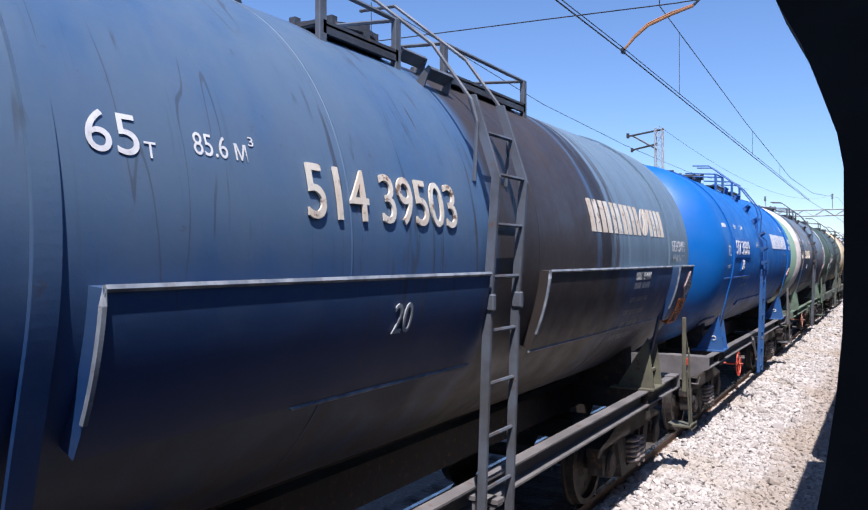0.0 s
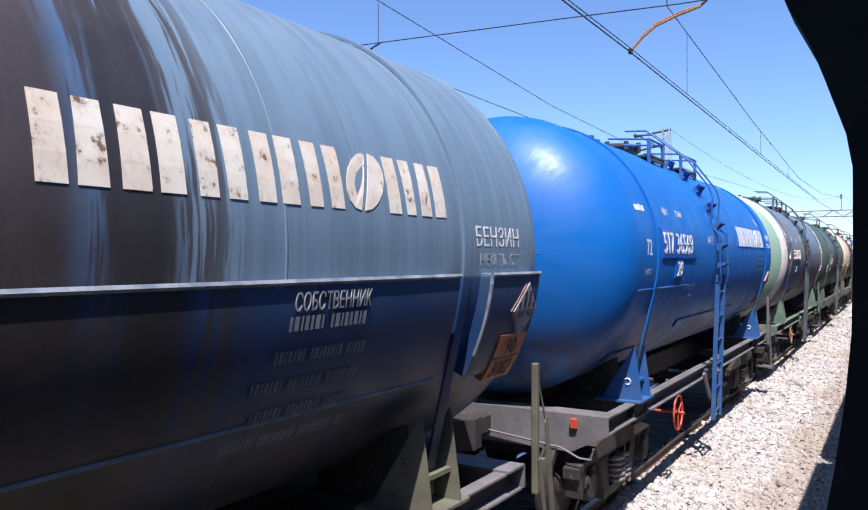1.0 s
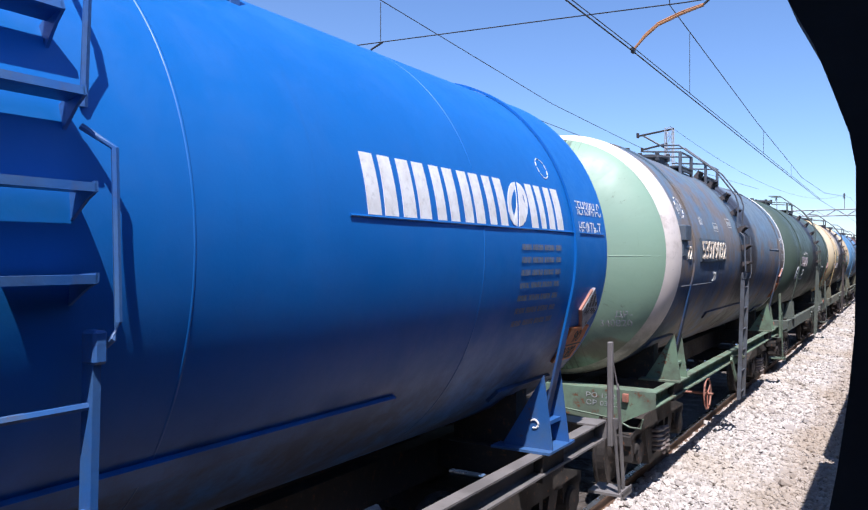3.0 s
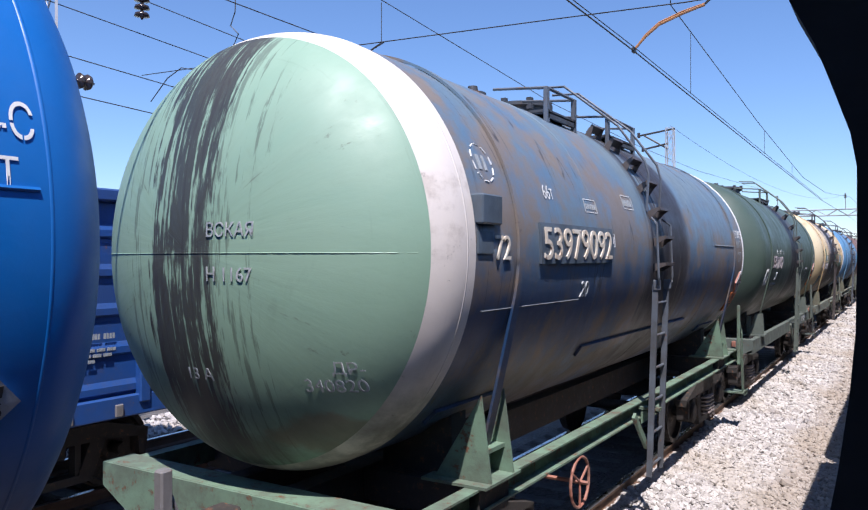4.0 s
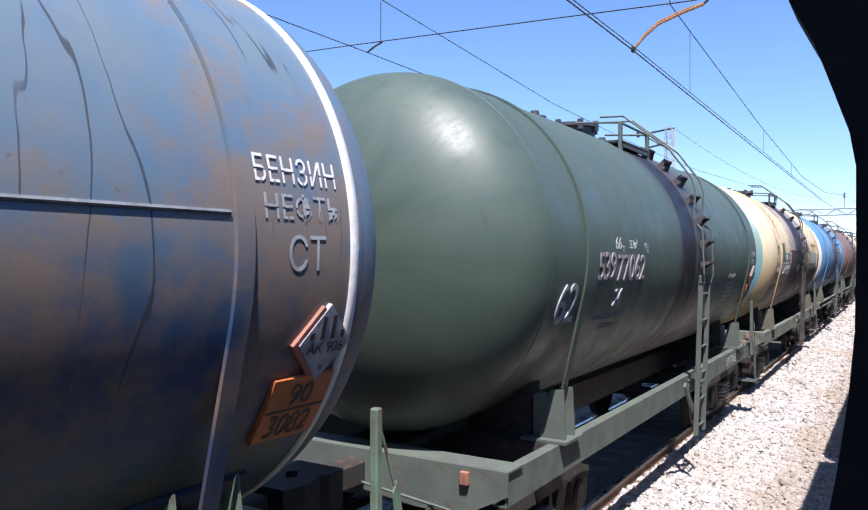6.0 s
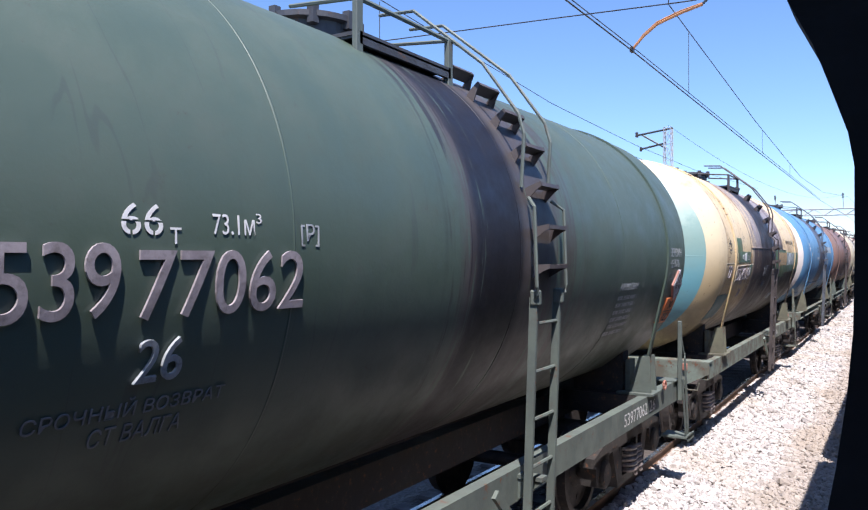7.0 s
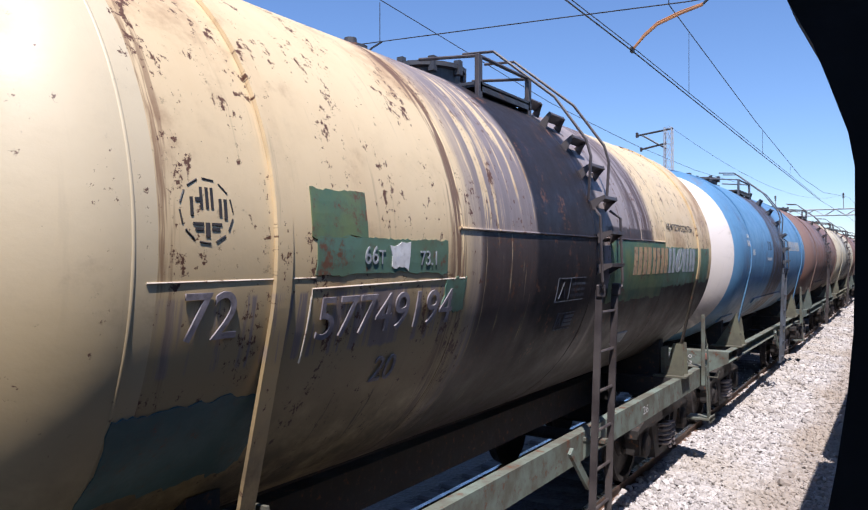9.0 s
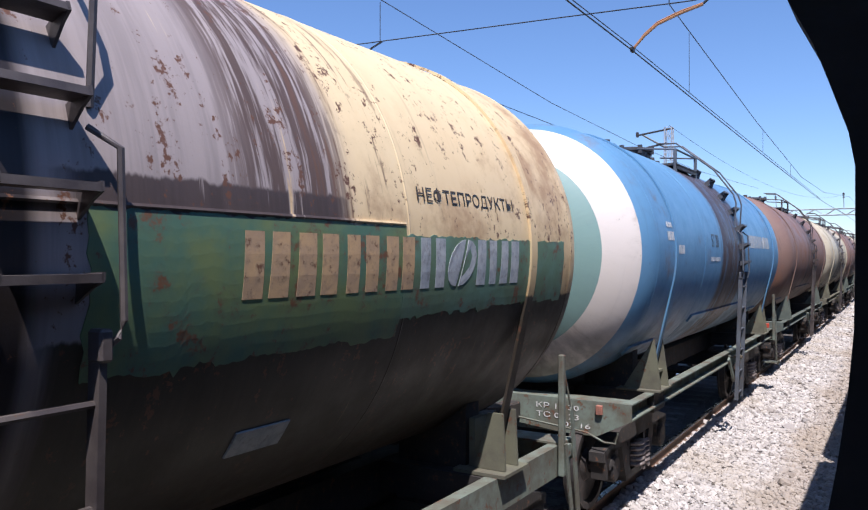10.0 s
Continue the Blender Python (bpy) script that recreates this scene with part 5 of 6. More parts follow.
    lettering(d, "БЕНЗИН", 3.97, 4.46, -0.04, 0.06, M_DULL, stencil=True), lettering(d, "НЕФТЬ", 3.97, 4.40, -0.17, -0.07, M_DULL, stencil=True), lettering(d, "С-Т", 3.98, 4.2, -0.32, -0.22, M_FAINT)
    flat_text(d, "53977062", 2.84, 3.66, 1.03, 1.16, M_WHITE, x=1.364), flat_text(d, "26", 3.76, 3.98, 1.03, 1.16, M_WHITE, x=1.364)
    part("release_ring", tubed([(1.40, 4.25 + 0.05 * math.cos(i * 0.628), 1.27 + 0.05 * math.sin(i * 0.628)) for i in range(10)], 0.014, 5, True), M_PALERED, d, "small faded red pull ring")
    hazard(d, 4.13, -0.52)
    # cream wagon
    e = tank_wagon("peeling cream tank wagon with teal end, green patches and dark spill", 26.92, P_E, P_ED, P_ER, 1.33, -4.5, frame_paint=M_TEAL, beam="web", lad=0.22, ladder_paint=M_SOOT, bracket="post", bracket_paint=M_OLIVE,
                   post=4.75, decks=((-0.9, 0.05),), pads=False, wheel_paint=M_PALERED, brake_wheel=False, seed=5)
    NUDGE[e.name] = (-0.045, 0.03)
    ragged_patch(e, -3.63, -3.22, 0.02, 0.24, M_PATCH_G, 0.006, 0.010, 1), ragged_patch(e, -3.60, -2.45, -0.16, 0.02, M_PATCH_T, 0.006, 0.010, 2)
    ragged_patch(e, -2.45, -2.22, -0.40, -0.20, M_PATCH_T, 0.006, 0.03, 6)
    lettering(e, "66т", -3.25, -3.08, -0.11, -0.02, M_DULL, 0.003, 0.009), lettering(e, "73.1", -2.75, -2.58, -0.12, -0.04, M_DULL, 0.003, 0.009)
    ragged_patch(e, -3.02, -2.86, -0.12, -0.01, M_WHITE, 0.010, 0.03, 3)
    bead(e, [(-3.62, -0.56), (-3.62, -0.22), (-2.22, -0.20)], M_CREAMLET, 0.005, lift=0.001), bead(e, [(-4.5, -0.17), (-3.6, -0.17)], M_CREAMLET, 0.004, lift=0.001)
    lettering(e, "57749194", -3.56, -2.35, -0.46, -0.26, M_MAUVE, 0.008, name="wagon_number", label="raised grey numerals")
    lettering(e, "72", -4.33, -4.06, -0.40, -0.21, M_MAUVE, 0.007), lettering(e, "20", -3.0, -2.8, -0.74, -0.60, M_MAUVE, 0.006)
    for i in range(10):
        q = 2 * math.pi * i / 10
        bead(e, [(-4.23 + 0.13 * math.cos(q), 0.10 + 0.125 * math.sin(q)), (-4.23 + 0.13 * math.cos(q + 0.42), 0.10 + 0.125 * math.sin(q + 0.42))], M_BLACKLET, 0.004, "round_mark", 0.001)
    bars(e, [(-4.31, -4.297, 0.08, 0.15), (-4.285, -4.26, 0.135, 0.15), (-4.262, -4.25, 0.11, 0.19), (-4.235, -4.222, 0.11, 0.19), (-4.21, -4.198, 0.11, 0.19), (-4.17, -4.157, 0.08, 0.15), (-4.145, -4.13, 0.07, 0.15), (-4.30, -4.25, 0.045, 0.055), (-4.29, -4.25, 0.025, 0.035), (-4.21, -4.16, 0.045, 0.055), (-4.21, -4.17, 0.025, 0.035), (-4.24, -4.22, 0.0, 0.055)], M_BLACKLET, 0.004)
    ragged_patch(e, -4.55, -3.75, -1.02, -0.66, M_PATCH_D, 0.006, 0.02, 4)
    ragged_patch(e, 0.46, 2.3, -0.50, 0.09, M_PATCH_G, 0.006, 0.018, 5), ragged_patch(e, 2.3, 4.50, -0.40, 0.04, M_PATCH_T, 0.006, 0.014, 7)
    mark(e, 1.12, 3.72, -0.25, 0.03, M_PEACH, lift=0.008, second=M_DULL)
    lettering(e, "НЕФТЕПРОДУКТЫ", 2.45, 3.65, 0.22, 0.32, M_BLACKLET)
    bead(e, [(-2.3, 0.10), (2.3, 0.10)], P_E, 0.010)
    for y, z, w, h in ((-0.74, -0.43, 0.61, 0.185), (-0.59, -0.665, 0.36, 0.135)):   # worn warning frames on the oily shell
        n = max(3, int(w / 0.07))
        for k in range(n):
            bars(e, [(y + k * w / n, y + (k + 0.75) * w / n, z, z + 0.007), (y + k * w / n, y + (k + 0.75) * w / n, z + h, z + h + 0.007)], M_LADDER)
        bars(e, [(y, y + 0.008, z, z + h), (y + w * 0.42, y + w * 0.42 + 0.006, z + 0.02, z + h)], M_LADDER)
        bead(e, [(y + w * 0.10, z + 0.03), (y + w * 0.20, z + h - 0.03), (y + w * 0.30, z + 0.03)], M_LADDER, 0.004, "warning_triangle", 0.002)
        bars(e, [(y + w * 0.46, y + w * 0.95, z + h * q, z + h * q + 0.022) for q in (0.2, 0.45, 0.7)], M_LADDER)
    plate_on(e, "label", 1.32, 1.66, -0.97, -0.85, M_DULL)
    H = (4.6, 0.84)
    for s, x0, x1, z0, z1 in (("ПРИПИСАН", -0.40, 0.06, 0.14, 0.24), ("ПОСТРОЕН 22", -0.48, 0.14, -0.05, 0.05), ("04 05 95", -0.43, 0.06, -0.16, -0.07), ("КР-1236", -0.72, -0.28, -0.30, -0.21), ("31 03 09", -0.72, -0.28, -0.43, -0.34),
                              ("ДР 1300", 0.07, 0.46, -0.58, -0.48), ("11 05.18-22", -0.04, 0.56, -0.71, -0.61), ("ПРОБЕГ", 0.04, 0.45, -0.82, -0.73)):
        lettering(e, s, x0, x1, z0, z1, M_WHITE if z0 < -0.45 else M_DULL, 0.003, 0.005, head=H)
    part("head_seam", tubed([(x / 10, -4.6 - 0.84 * math.sqrt(1 - (x / 10 / RAD) ** 2), AXIS - 0.02) for x in range(-15, 14)], 0.004, 5), P_ED, e)

    def on_head(x, z, lift):
        return Vector((x, -H[0] - H[1] * math.sqrt(1 - (x * x + z * z) / RAD ** 2) - lift, AXIS + z))
    bm = bmesh.new()
    grid = [[bm.verts.new(on_head(-0.62 + 0.98 * i / 16, 0.0 + 0.29 * j / 5, 0.004)) for j in range(6)] for i in range(17)]
    for i in range(16):
        for j in range(5):
            bm.faces.new((grid[i][j], grid[i + 1][j], grid[i + 1][j + 1], grid[i][j + 1]))
    part("paint_patch", bm, M_PATCH_H, e, "fresher turquoise touch-up field")
    for pts in (((0.10, -0.92), (0.32, -0.92), (0.32, -1.10), (0.10, -1.10), (0.10, -0.92)), ((0.10, -0.98), (0.32, -0.98)), ((0.10, -1.04), (0.32, -1.04)), ((0.17, -0.92), (0.17, -1.10))):
        part("stencil_frame", tubed([on_head(x, z, 0.003) for x, z in pts], 0.006, 4), M_DULL, e)
    for pts in (((-0.14, 0.58), (-0.16, 0.44), (-0.155, 0.28)), ((0.42, 1.02), (0.40, 0.94)), ((0.62, 1.12), (0.60, 1.07)), ((0.92, 0.46), (0.93, 0.38))):
        part("scrape", tubed([on_head(x, z, 0.001) for x, z in pts], 0.006, 4), M_BLACKLET, e)
    part("scrape", tubed([on_head(x, z, 0.001) for x, z in ((0.10, 1.12), (0.02, 0.82))], 0.007, 4), M_DULL, e)
    flat_text(e, "26", 2.0, 2.2, 1.05, 1.14, M_WHITE, x=1.364)
    # light blue wagon and those behind it
    f = tank_wagon("light blue tank wagon with a teal end and broad white ring", 38.7, P_F, P_FD, P_WHITE, 1.10, -4.9, frame_paint=M_TEAL, lad=0.30, ladder_paint=M_LADDER, bracket_paint=M_OLIVE, post=4.95, wheel_paint=M_PALERED, decks=((-1.3, 0.0),), brake_wheel=False, seed=6)
    lettering(f, "57", -1.9, -1.72, 0.1, 0.28, M_PLATE_G), lettering(f, "20", -1.65, -1.45, 0.1, 0.28, M_PLATE_G)
    bars(f, [(-4.2, -3.95, 0.15, 0.25), (-4.2, -3.95, 0.3, 0.36), (-3.75, -3.5, 0.0, 0.1), (-2.0, -1.4, -0.1, -0.04)], M_WHITE)
    flat_text(f, "КР 12 30", 0.30, 0.80, 1.11, 1.17, M_WHITE, y=-5.076), flat_text(f, "ТС 03 23", 0.30, 0.80, 1.01, 1.07, M_WHITE, y=-5.076), flat_text(f, "03 16", 0.62, 0.93, 0.93, 0.98, M_WHITE, y=-5.076)
    mark(f, 1.2, 3.4, 0.12, 0.34, M_DULL)
    tank_wagon("rust-brown tank wagon with dark spill stains", 50.5, P_BROWN, frame_paint=M_DGREEN, ladder_paint=M_SOOT, lad=0.2, decks=((-1.3, 0.0),), seed=7, brake_wheel=False)
    tank_wagon("dirty cream and dark tank wagon", 62.4, P_CREAM, frame_paint=M_OLIVE, ladder_paint=M_SOOT, lad=0.2, seed=8, brake_wheel=False)
    tank_wagon("rust-brown tank wagon with dark spill stains", 74.2, P_BROWN, frame_paint=M_DGREEN, ladder_paint=M_SOOT, lad=-0.3, seed=9, brake_wheel=False)
    tank_wagon("dirty cream and dark tank wagon", 86.1, P_CREAM, frame_paint=M_OLIVE, ladder_paint=M_SOOT, lad=0.2, seed=10, brake_wheel=False)
    tank_wagon("weathered slate-blue tank wagon with stains", 97.9, P_A, frame_paint=M_OLIVE, ladder_paint=M_LADDER, lad=-0.3, seed=11, brake_wheel=False)
    tank_wagon("rust-brown tank wagon with dark spill stains", 109.8, P_BROWN, frame_paint=M_OLIVE, ladder_paint=M_LADDER, lad=-0.3, seed=12, brake_wheel=False)


# ---- overhead line ----
def sag(a, b, drop, n=14):
    a, b = Vector(a), Vector(b)
    return [a.lerp(b, i / n) - Vector((0, 0, drop * 4 * (i / n) * (1 - i / n))) for i in range(n + 1)]


def wire(pts, r, label, name="overhead_wire"):
    return tagged(part(name, tubed(pts, r, 5), M_WIRE), label, "overhead wire", "overhead wires", "structure")


def insulator(x, y, z, axis="z", n=3):
    prof = [(0.0, 0.02)]
    for i in range(n):
        prof += [(0.03 + i * 0.13, 0.03), (0.05 + i * 0.13, 0.13), (0.10 + i * 0.13, 0.11), (0.12 + i * 0.13, 0.03)]
    prof.append((0.13 * n + 0.05, 0.02))
    return tagged(part("insulator", lathe(bmesh.new(), [(d, r) for d, r in prof], axis, (x, y, z), 14), M_INSUL, smooth=True), "dark stacked disc insulator", "insulator", "insulators")


def lattice_mast(x, y, w0, w1, h, label, step_h=0.9, r=0.03):
    m = tagged(new("lattice_mast"), label, "mast", "lattice masts")
    m.location = (x, y, -0.3)

    def corner(k, z):
        w = (w0 + (w1 - w0) * z / h) / 2
        return Vector(((-w, -w), (w, -w), (w, w), (-w, w))[k] + (z,))
    for k in range(4):
        part("mast_leg", tubed([corner(k, 0), corner(k, h)], r, 4), M_GALV, m)
    n = int(h / step_h)
    for k in range(4):
        bm = bmesh.new()
        for i in range(n):
            a, b = i * h / n, (i + 1) * h / n
            q = (k + 1) % 4
            tube(bm, [corner(k, a), corner(q, b)], r * 0.5, 4), tube(bm, [corner(q, a), corner(k, b)], r * 0.5, 4), tube(bm, [corner(k, b), corner(q, b)], r * 0.5, 4)
        part("lattice_side", bm, M_GALV, m)
    return m


def overhead():
    # contact wire and messenger over the goods track
    wire([(TRACK, -12, 6.21), (TRACK, 12.3, 6.21), (TRACK - 0.05, 26, 6.11), (TRACK + 0.05, 45, 5.88), (TRACK + 0.1, 72, 6.1), (TRACK, 130, 6.1)], 0.012, "grooved copper contact wire")
    wire([(TRACK + 0.03, -12, 6.21), (TRACK + 0.03, 12.3, 6.25), (TRACK, 26, 6.15), (TRACK + 0.08, 45, 5.92)], 0.008, "second contact wire strand")
    wire([(TRACK, -20, 7.2), (TRACK + 0.6, 12.3, 8.1), (TRACK, 14.6, 7.64), (TRACK, 24.8, 6.94), (TRACK, 36.8, 6.35), (TRACK, 48, 6.5), (TRACK, 72, 7.9), (TRACK, 130, 7.9)][1:], 0.010, "sagging messenger wire")
    for y, z0, z1 in ((16.2, 6.22, 7.5), (26.0, 6.12, 6.86), (33.0, 6.03, 6.5)):
        wire([(TRACK, y, z0), (TRACK, y, z1)], 0.006, "thin dropper wire", "dropper")
    # the track beyond
    wire([(-9.05, 5, 8.45), (-9.05, 12.6, 8.05), (-9.05, 21.3, 7.48), (-9.05, 29.8, 7.29), (-9.05, 40, 7.3), (-9.05, 60, 7.9)], 0.010, "messenger wire of the far track")
    wire([(-9.3, -6, 6.9), (-9.3, 12.3, 6.98), (-9.1, 40, 6.8), (-9.1, 90, 6.8)], 0.010, "contact wire of the far track")
    # cross-span ropes
    wire([(-16.5, 12.3, 7.45), (-9.64, 12.3, 7.18), (-5.2, 12.3, 6.98), (-2.94, 12.3, 6.87), (6.0, 12.3, 6.75)], 0.011, "cross-span rope between masts", "cross_span_rope")
    # rusty steady arm on the goods track's contact wire
    s = tagged(new("steady_arm"), "rusty orange curved steady arm on the contact wire", "steady arm")
    part("arm", tubed([(TRACK, 12.3, 6.23), (-3.60, 12.3, 6.42), (-3.38, 12.3, 6.58), (-3.0, 12.3, 6.70), (-2.66, 12.3, 6.78)], 0.022, 6), M_RUSTARM, s)
    part("arm", tubed([(TRACK + 0.02, 12.3, 6.25), (-3.60, 12.3, 6.45), (-3.38, 12.3, 6.615), (-3.0, 12.3, 6.735), (-2.66, 12.3, 6.80)], 0.014, 6), M_RUSTARM, s)
    part("clamp", tubed([(-2.66, 12.3, 6.79), (-2.55, 12.3, 6.88)], 0.02), M_WIRE, s)
    part("clamp", boxed(TRACK - 0.03, TRACK + 0.03, 12.25, 12.35, 6.18, 6.27, bevel=0.01), M_WIRE, s)
    s = tagged(new("steady_arm"), "dark curved steady arm of the far track", "steady arm")
    part("arm", tubed([(-9.28, 12.3, 6.98), (-9.15, 12.3, 7.05), (-8.9, 12.3, 7.14)], 0.02, 6), M_WIRE, s)
    part("clamp", tubed([(-8.95, 12.3, 7.1), (-8.95, 12.3, 7.95)], 0.008), M_WIRE, s)
    # wires and insulators near the first mast
    for z0, z1, y1 in ((6.2, 5.6, 12), (7.0, 6.3, 12), (7.6, 6.9, 12), (5.55, 5.1, 12)):
        wire([(-11.5, 4.5, z0), (-10.8, y1, z1)], 0.009, "thin wire beside the mast")
    wire([(-9.59, 9.0, 7.52), (-9.61, 9.0, 6.96), (-9.72, 9.0, 6.74), (-9.53, 9.0, 6.57), (-9.64, 9.0, 6.4), (-9.84, 9.0, 6.26)], 0.010, "short kinked wire end hanging down", "hanging_wire")
    wire([(-11.81, 9.0, 5.68), (-11.35, 9.0, 6.05), (-10.97, 9.0, 6.19), (-10.61, 9.0, 6.1)], 0.010, "curved jumper wire beside the mast", "jumper_wire")
    insulator(-11.0, 8.2, 6.85, "z", 4), insulator(-11.0, 7.0, 5.57, "y", 2)
    lattice_mast(-11.4, 6.55, 0.50, 0.42, 14.0, "tall galvanised lattice mast with cross bracing")
    # mast with a bracket arm far down the line
    m = lattice_mast(-9.0, 34.6, 0.42, 0.32, 9.0, "slim lattice mast with a bracket arm", 0.75, 0.02)
    part("bracket_arm", tubed([(0.2, 0, 8.95), (-1.45, 0.0, 8.75)], 0.045), M_WIRE, m)
    part("bracket_arm", tubed([(-0.1, 0, 8.05), (-1.2, 0.0, 8.75)], 0.04), M_WIRE, m)
    part("bracket_arm", tubed([(-0.1, 0, 8.3), (-1.25, 0.0, 8.1)], 0.045), M_WIRE, m)
    part("arm_insulator", boxed(-1.5, -1.38, -0.06, 0.06, 8.66, 8.9, bevel=0.02), M_INSUL, m), part("arm_insulator", boxed(-1.3, -1.2, -0.06, 0.06, 8.0, 8.2, bevel=0.02), M_INSUL, m)
    # lattice gantry over all tracks
    g = tagged(new("gantry"), "pale lattice gantry beam across the tracks", "gantry")
    for x in (-22.0, 14.0):
        part("gantry_post", boxed(x - 0.2, x + 0.2, 89.8, 90.2, -0.5, 8.1, bevel=0.03), M_GALV, g)
    for y in (89.7, 90.3):
        for z in (7.3, 7.95):
            part("chord", tubed([(-22.0, y, z), (14.0, y, z)], 0.05, 4), M_GALV, g)
        bm = bmesh.new()
        for i in range(36):
            tube(bm, [(-22.0 + i, y, 7.3 if i % 2 else 7.95), (-21.0 + i, y, 7.95 if i % 2 else 7.3)], 0.035, 4)
        part("lacing", bm, M_GALV, g)
    for x in (-11.7, -5.2):
        insulator(x, 89.0, 9.0, "z", 4)
        part("insulator_post", tubed([(x, 89.0, 9.6), (x, 89.6, 7.9)], 0.04), M_GALV, g)
    wire(sag((-9.0, 34.6, 8.8), (-5.2, 89.0, 9.4), 1.5), 0.008, "feeder wire between masts")


# ---- the standing gondola wagon and the passenger train ----
def gondola():
    g = tagged(new("gondola_wagon"), "blue steel open goods wagon standing on the far track", "goods wagon")
    x0, x1, y0, y1, z0, z1 = TRACK_2 - 1.58, TRACK_2 + 1.58, -6.5, 7.4, 1.13, 3.55
    part("body", boxed(x0, x1 - 0.06, y0, y1, z0, z1 - 0.02, bevel=0.02), M_GONDOLA, g)
    n = 5
    for i in range(n):
        za = z0 + 0.12 + i * (z1 - z0 - 0.24) / n
        zb = za + (z1 - z0 - 0.24) / n
        bm = prism(bmesh.new(), [(x1 - 0.062, za), (x1 - 0.02, za + 0.03), (x1 - 0.02, za + 0.10), (x1 - 0.05, za + 0.16), (x1 - 0.05, zb - 0.04), (x1 - 0.062, zb)], "y", y0, y1)
        part("side_panel", bm, M_GONDOLA, g)
    part("top_rail", boxed(x1 - 0.08, x1 + 0.04, y0 - 0.02, y1 + 0.02, z1 - 0.14, z1, bevel=0.02), M_GONDOLA, g)
    part("sill", boxed(x1 - 0.1, x1 + 0.03, y0, y1, z0 - 0.14, z0 + 0.10, bevel=0.015), M_GONDOLA, g)
    for i in range(9):
        y = y0 + 0.1 + i * (y1 - y0 - 0.2) / 8
        if 2.5 < y < 5.2:
            continue
        part("stake", boxed(x1 - 0.05, x1 + 0.06, y - 0.07, y + 0.07, z0, z1 - 0.1, bevel=0.015), M_GONDOLA, g)
    for i in range(6):
        part("hatch_hinge", boxed(x1 + 0.03, x1 + 0.06, 2.2 + i * 0.6, 2.3 + i * 0.6, z0 - 0.12, z0 + 0.02, bevel=0.01), M_GREY, g)
    for a, b, c, d in ((4.45, 4.95, 1.99, 2.05), (4.22, 5.25, 1.89, 1.95), (4.12, 5.25, 1.755, 1.79), (4.2, 5.2, 1.695, 1.73), (4.25, 5.0, 1.635, 1.67)):
        y, k, h = a, 0, (d - c) * 0.42
        while y + h < b:
            if k % 6 != 5:
                part("lettering", boxed(x1 - 0.018, x1 - 0.012, y, y + h, c, d), M_DULL, g)
            y += h * 1.45
            k += 1
    for y in (y0 + 2.6, y1 - 2.6):
        b = part("bogie", SHARED["bolster"], None, g, m=pose(TRACK_2, y, 0))
        for s in (-1, 1):
            part("side_frame", SHARED["frame", s], None, b)
        for k in (-1, 1):
            part("wheelset", SHARED["wheels"], None, b, m=pose(0, k * 0.925, 0.478))
    part("centre_sill", boxed(TRACK_2 - 0.3, TRACK_2 + 0.3, y0, y1, 0.9, z0), M_SHADOWED, g)


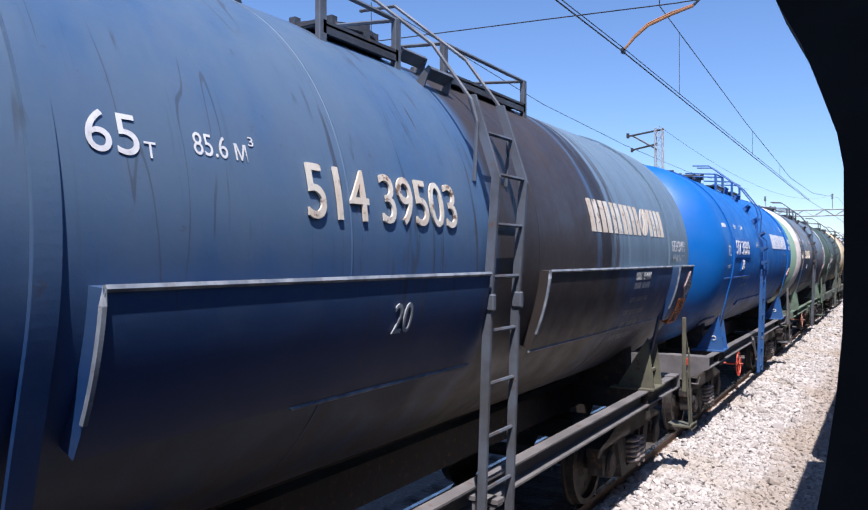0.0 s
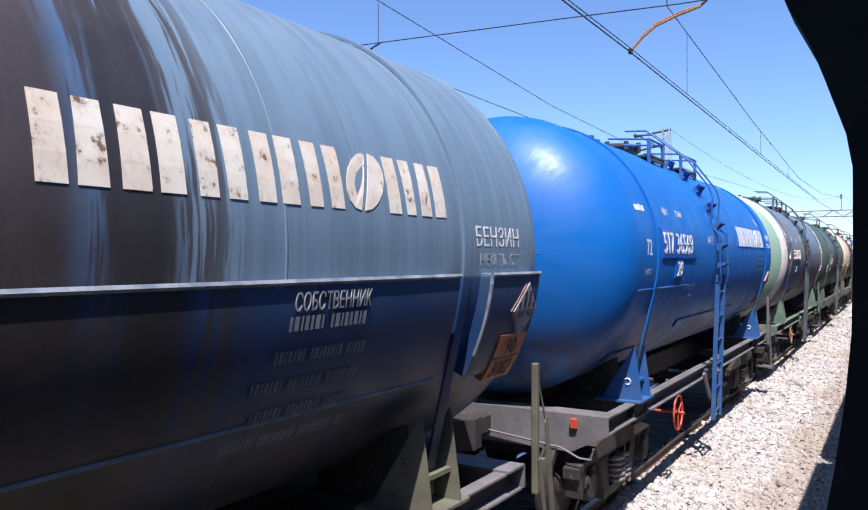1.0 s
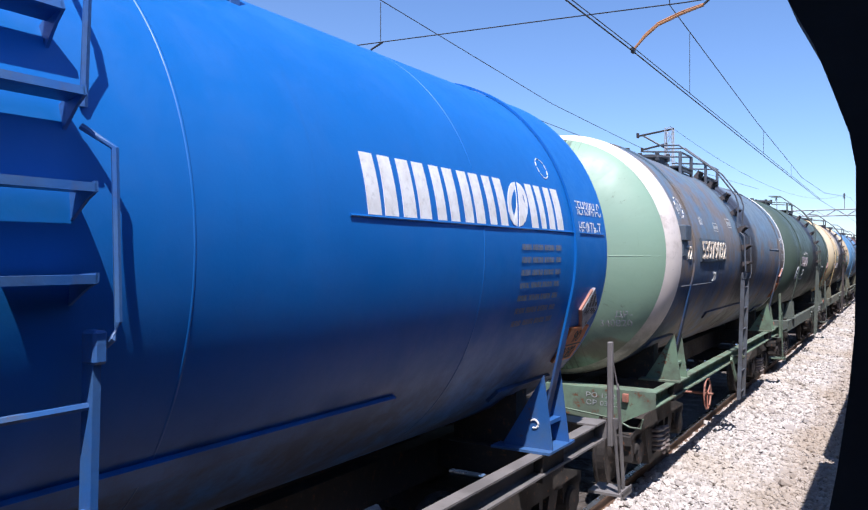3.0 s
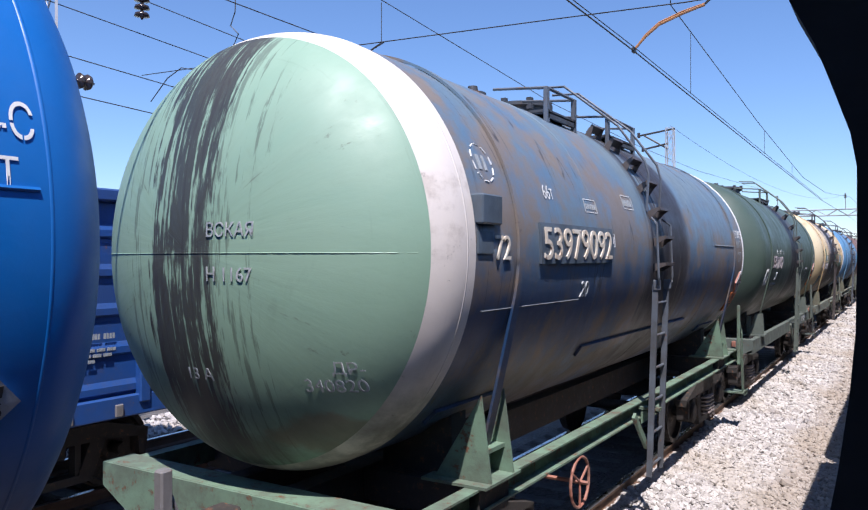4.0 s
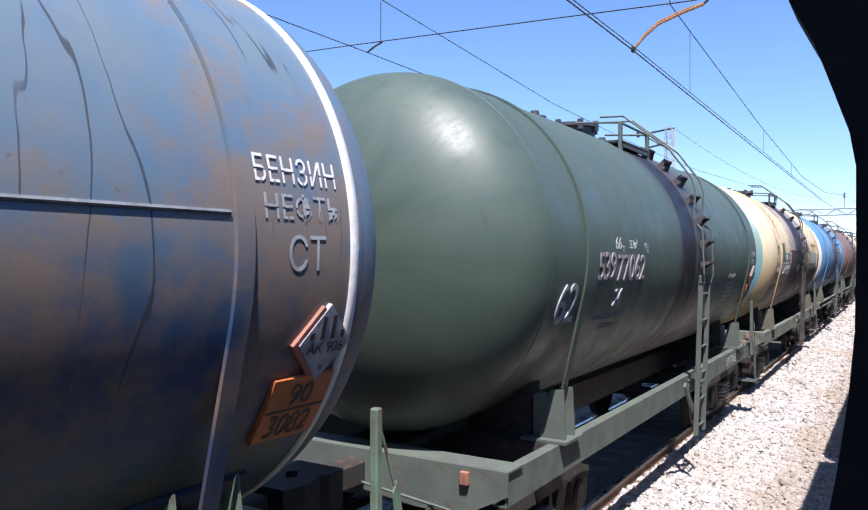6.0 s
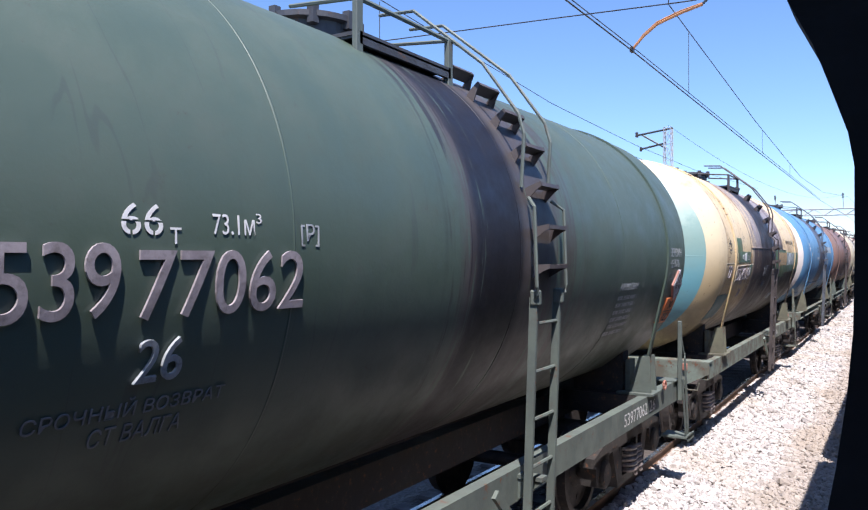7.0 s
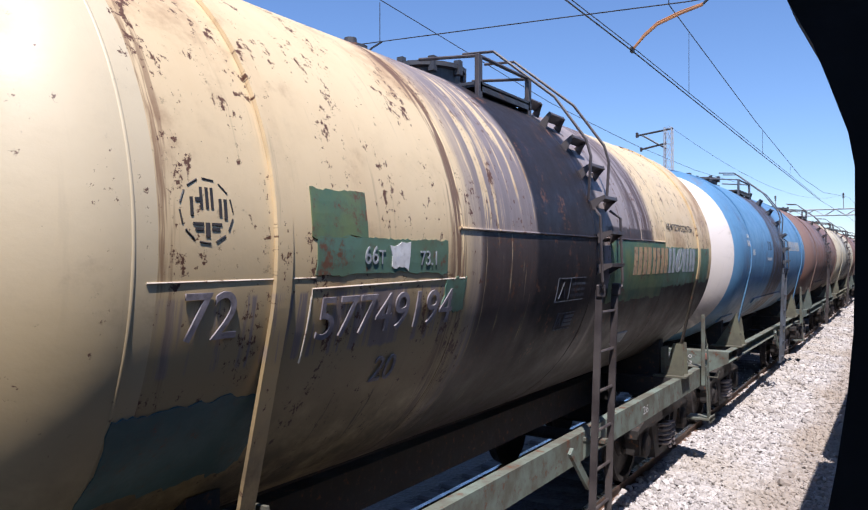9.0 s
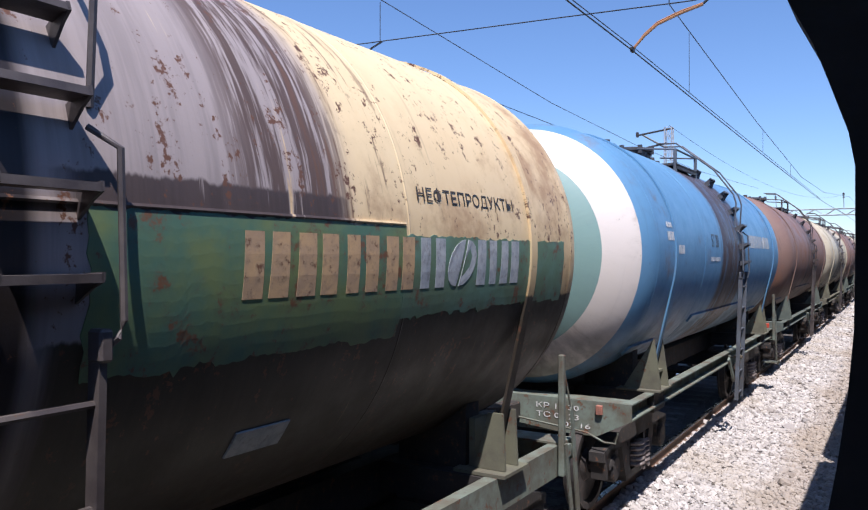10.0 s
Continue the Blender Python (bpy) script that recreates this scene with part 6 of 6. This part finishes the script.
def own_train():
    """The carriage that the view is taken from: side, roof and the rounded jamb of its open window."""
    edge = [(-0.071, 0.188), (-0.054, 0.153), (-0.044, 0.124), (-0.032, 0.088), (-0.028, 0.064), (-0.028, 0.0), (-0.029, -0.052), (-0.033, -0.098), (-0.040, -0.150), (-0.047, -0.190)]
    bm = bmesh.new()
    pts = [(-0.11, 0.30), *edge, (-0.06, -0.35), (0.30, -0.35), (0.30, 0.30)]
    prism(bm, [(x, EYE + z) for x, z in pts], "y", 0.60, 0.66)
    bmesh.ops.bevel(bm, geom=[e for e in bm.edges if abs(e.verts[0].co.y - e.verts[1].co.y) < 1e-5], offset=0.006, segments=2, affect="EDGES")
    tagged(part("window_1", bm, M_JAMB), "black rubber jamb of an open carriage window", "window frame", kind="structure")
    for name, y0, y1 in (("wall_1", 0.66, 10.75), ("wall_2", 11.15, 33.5), ("wall_3", 34.0, 57.5)):
        bm = prism(bmesh.new(), [(0.04, 1.15), (0.04, 3.70), (0.2, 3.88), (0.7, 4.05), (1.77, 4.16), (2.7, 4.05), (3.1, 3.85), (3.2, 3.62), (3.2, 1.15)], "y", y0, y1)
        tagged(part(name, bm, M_COACH), "dark side of the passenger carriage", "carriage wall", kind="structure")
    # unseen panel that closes the carriage beside the view
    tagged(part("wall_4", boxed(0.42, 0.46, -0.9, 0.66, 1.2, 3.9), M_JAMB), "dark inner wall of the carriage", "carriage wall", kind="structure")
    # roof and side run on unseen behind the view to hold back bounced light
    tagged(part("ceiling", boxed(-0.02, 3.2, -23.0, 0.66, 3.98, 4.10), M_ROOF), "roof of the passenger carriage", "carriage roof", kind="structure")
    tagged(part("wall_5", boxed(0.0, 3.2, -23.0, -0.9, 1.15, 3.98), M_COACH), "side of the passenger carriage", "carriage wall", kind="structure")
    for name, y0, y1 in (("light_block_1", -23.0, 10.75), ("light_block_2", 11.15, 33.5), ("light_block_3", 34.0, 57.5)):   # unseen blocks below the floor, added to stop light bouncing through
        tagged(part(name, boxed(0.32, 2.9, y0, y1, 0.14, 1.15, bevel=0.03), M_SHADOWED), "unseen dark block under the carriage against bounced light", "carriage underframe", kind="structure")


def motions():
    times = [0.0, 1.0, 2.0, 3.0, 4.0, 5.0, 6.0, 7.0, 8.0, 9.0, 10.0]

    def gone(t):
        return 5.1501 * (t - 5) + 0.00407 * (t - 5) ** 2
    for w, yc in WAGONS:
        walk(w, [(t, pose(TRACK, yc - gone(t), 0)) for t in times])
    n = 100
    for w, y in WHEELS:
        rows = []
        for i in range(n + 1):
            t = 10.0 * i / n
            rows.append((t, pose(0, y, 0.478) @ Matrix.Rotation(gone(t) / 0.478, 4, "X")))
        walk(w, rows)


setting()
wagons()
overhead()
gondola()
own_train()
gravel()
motions()
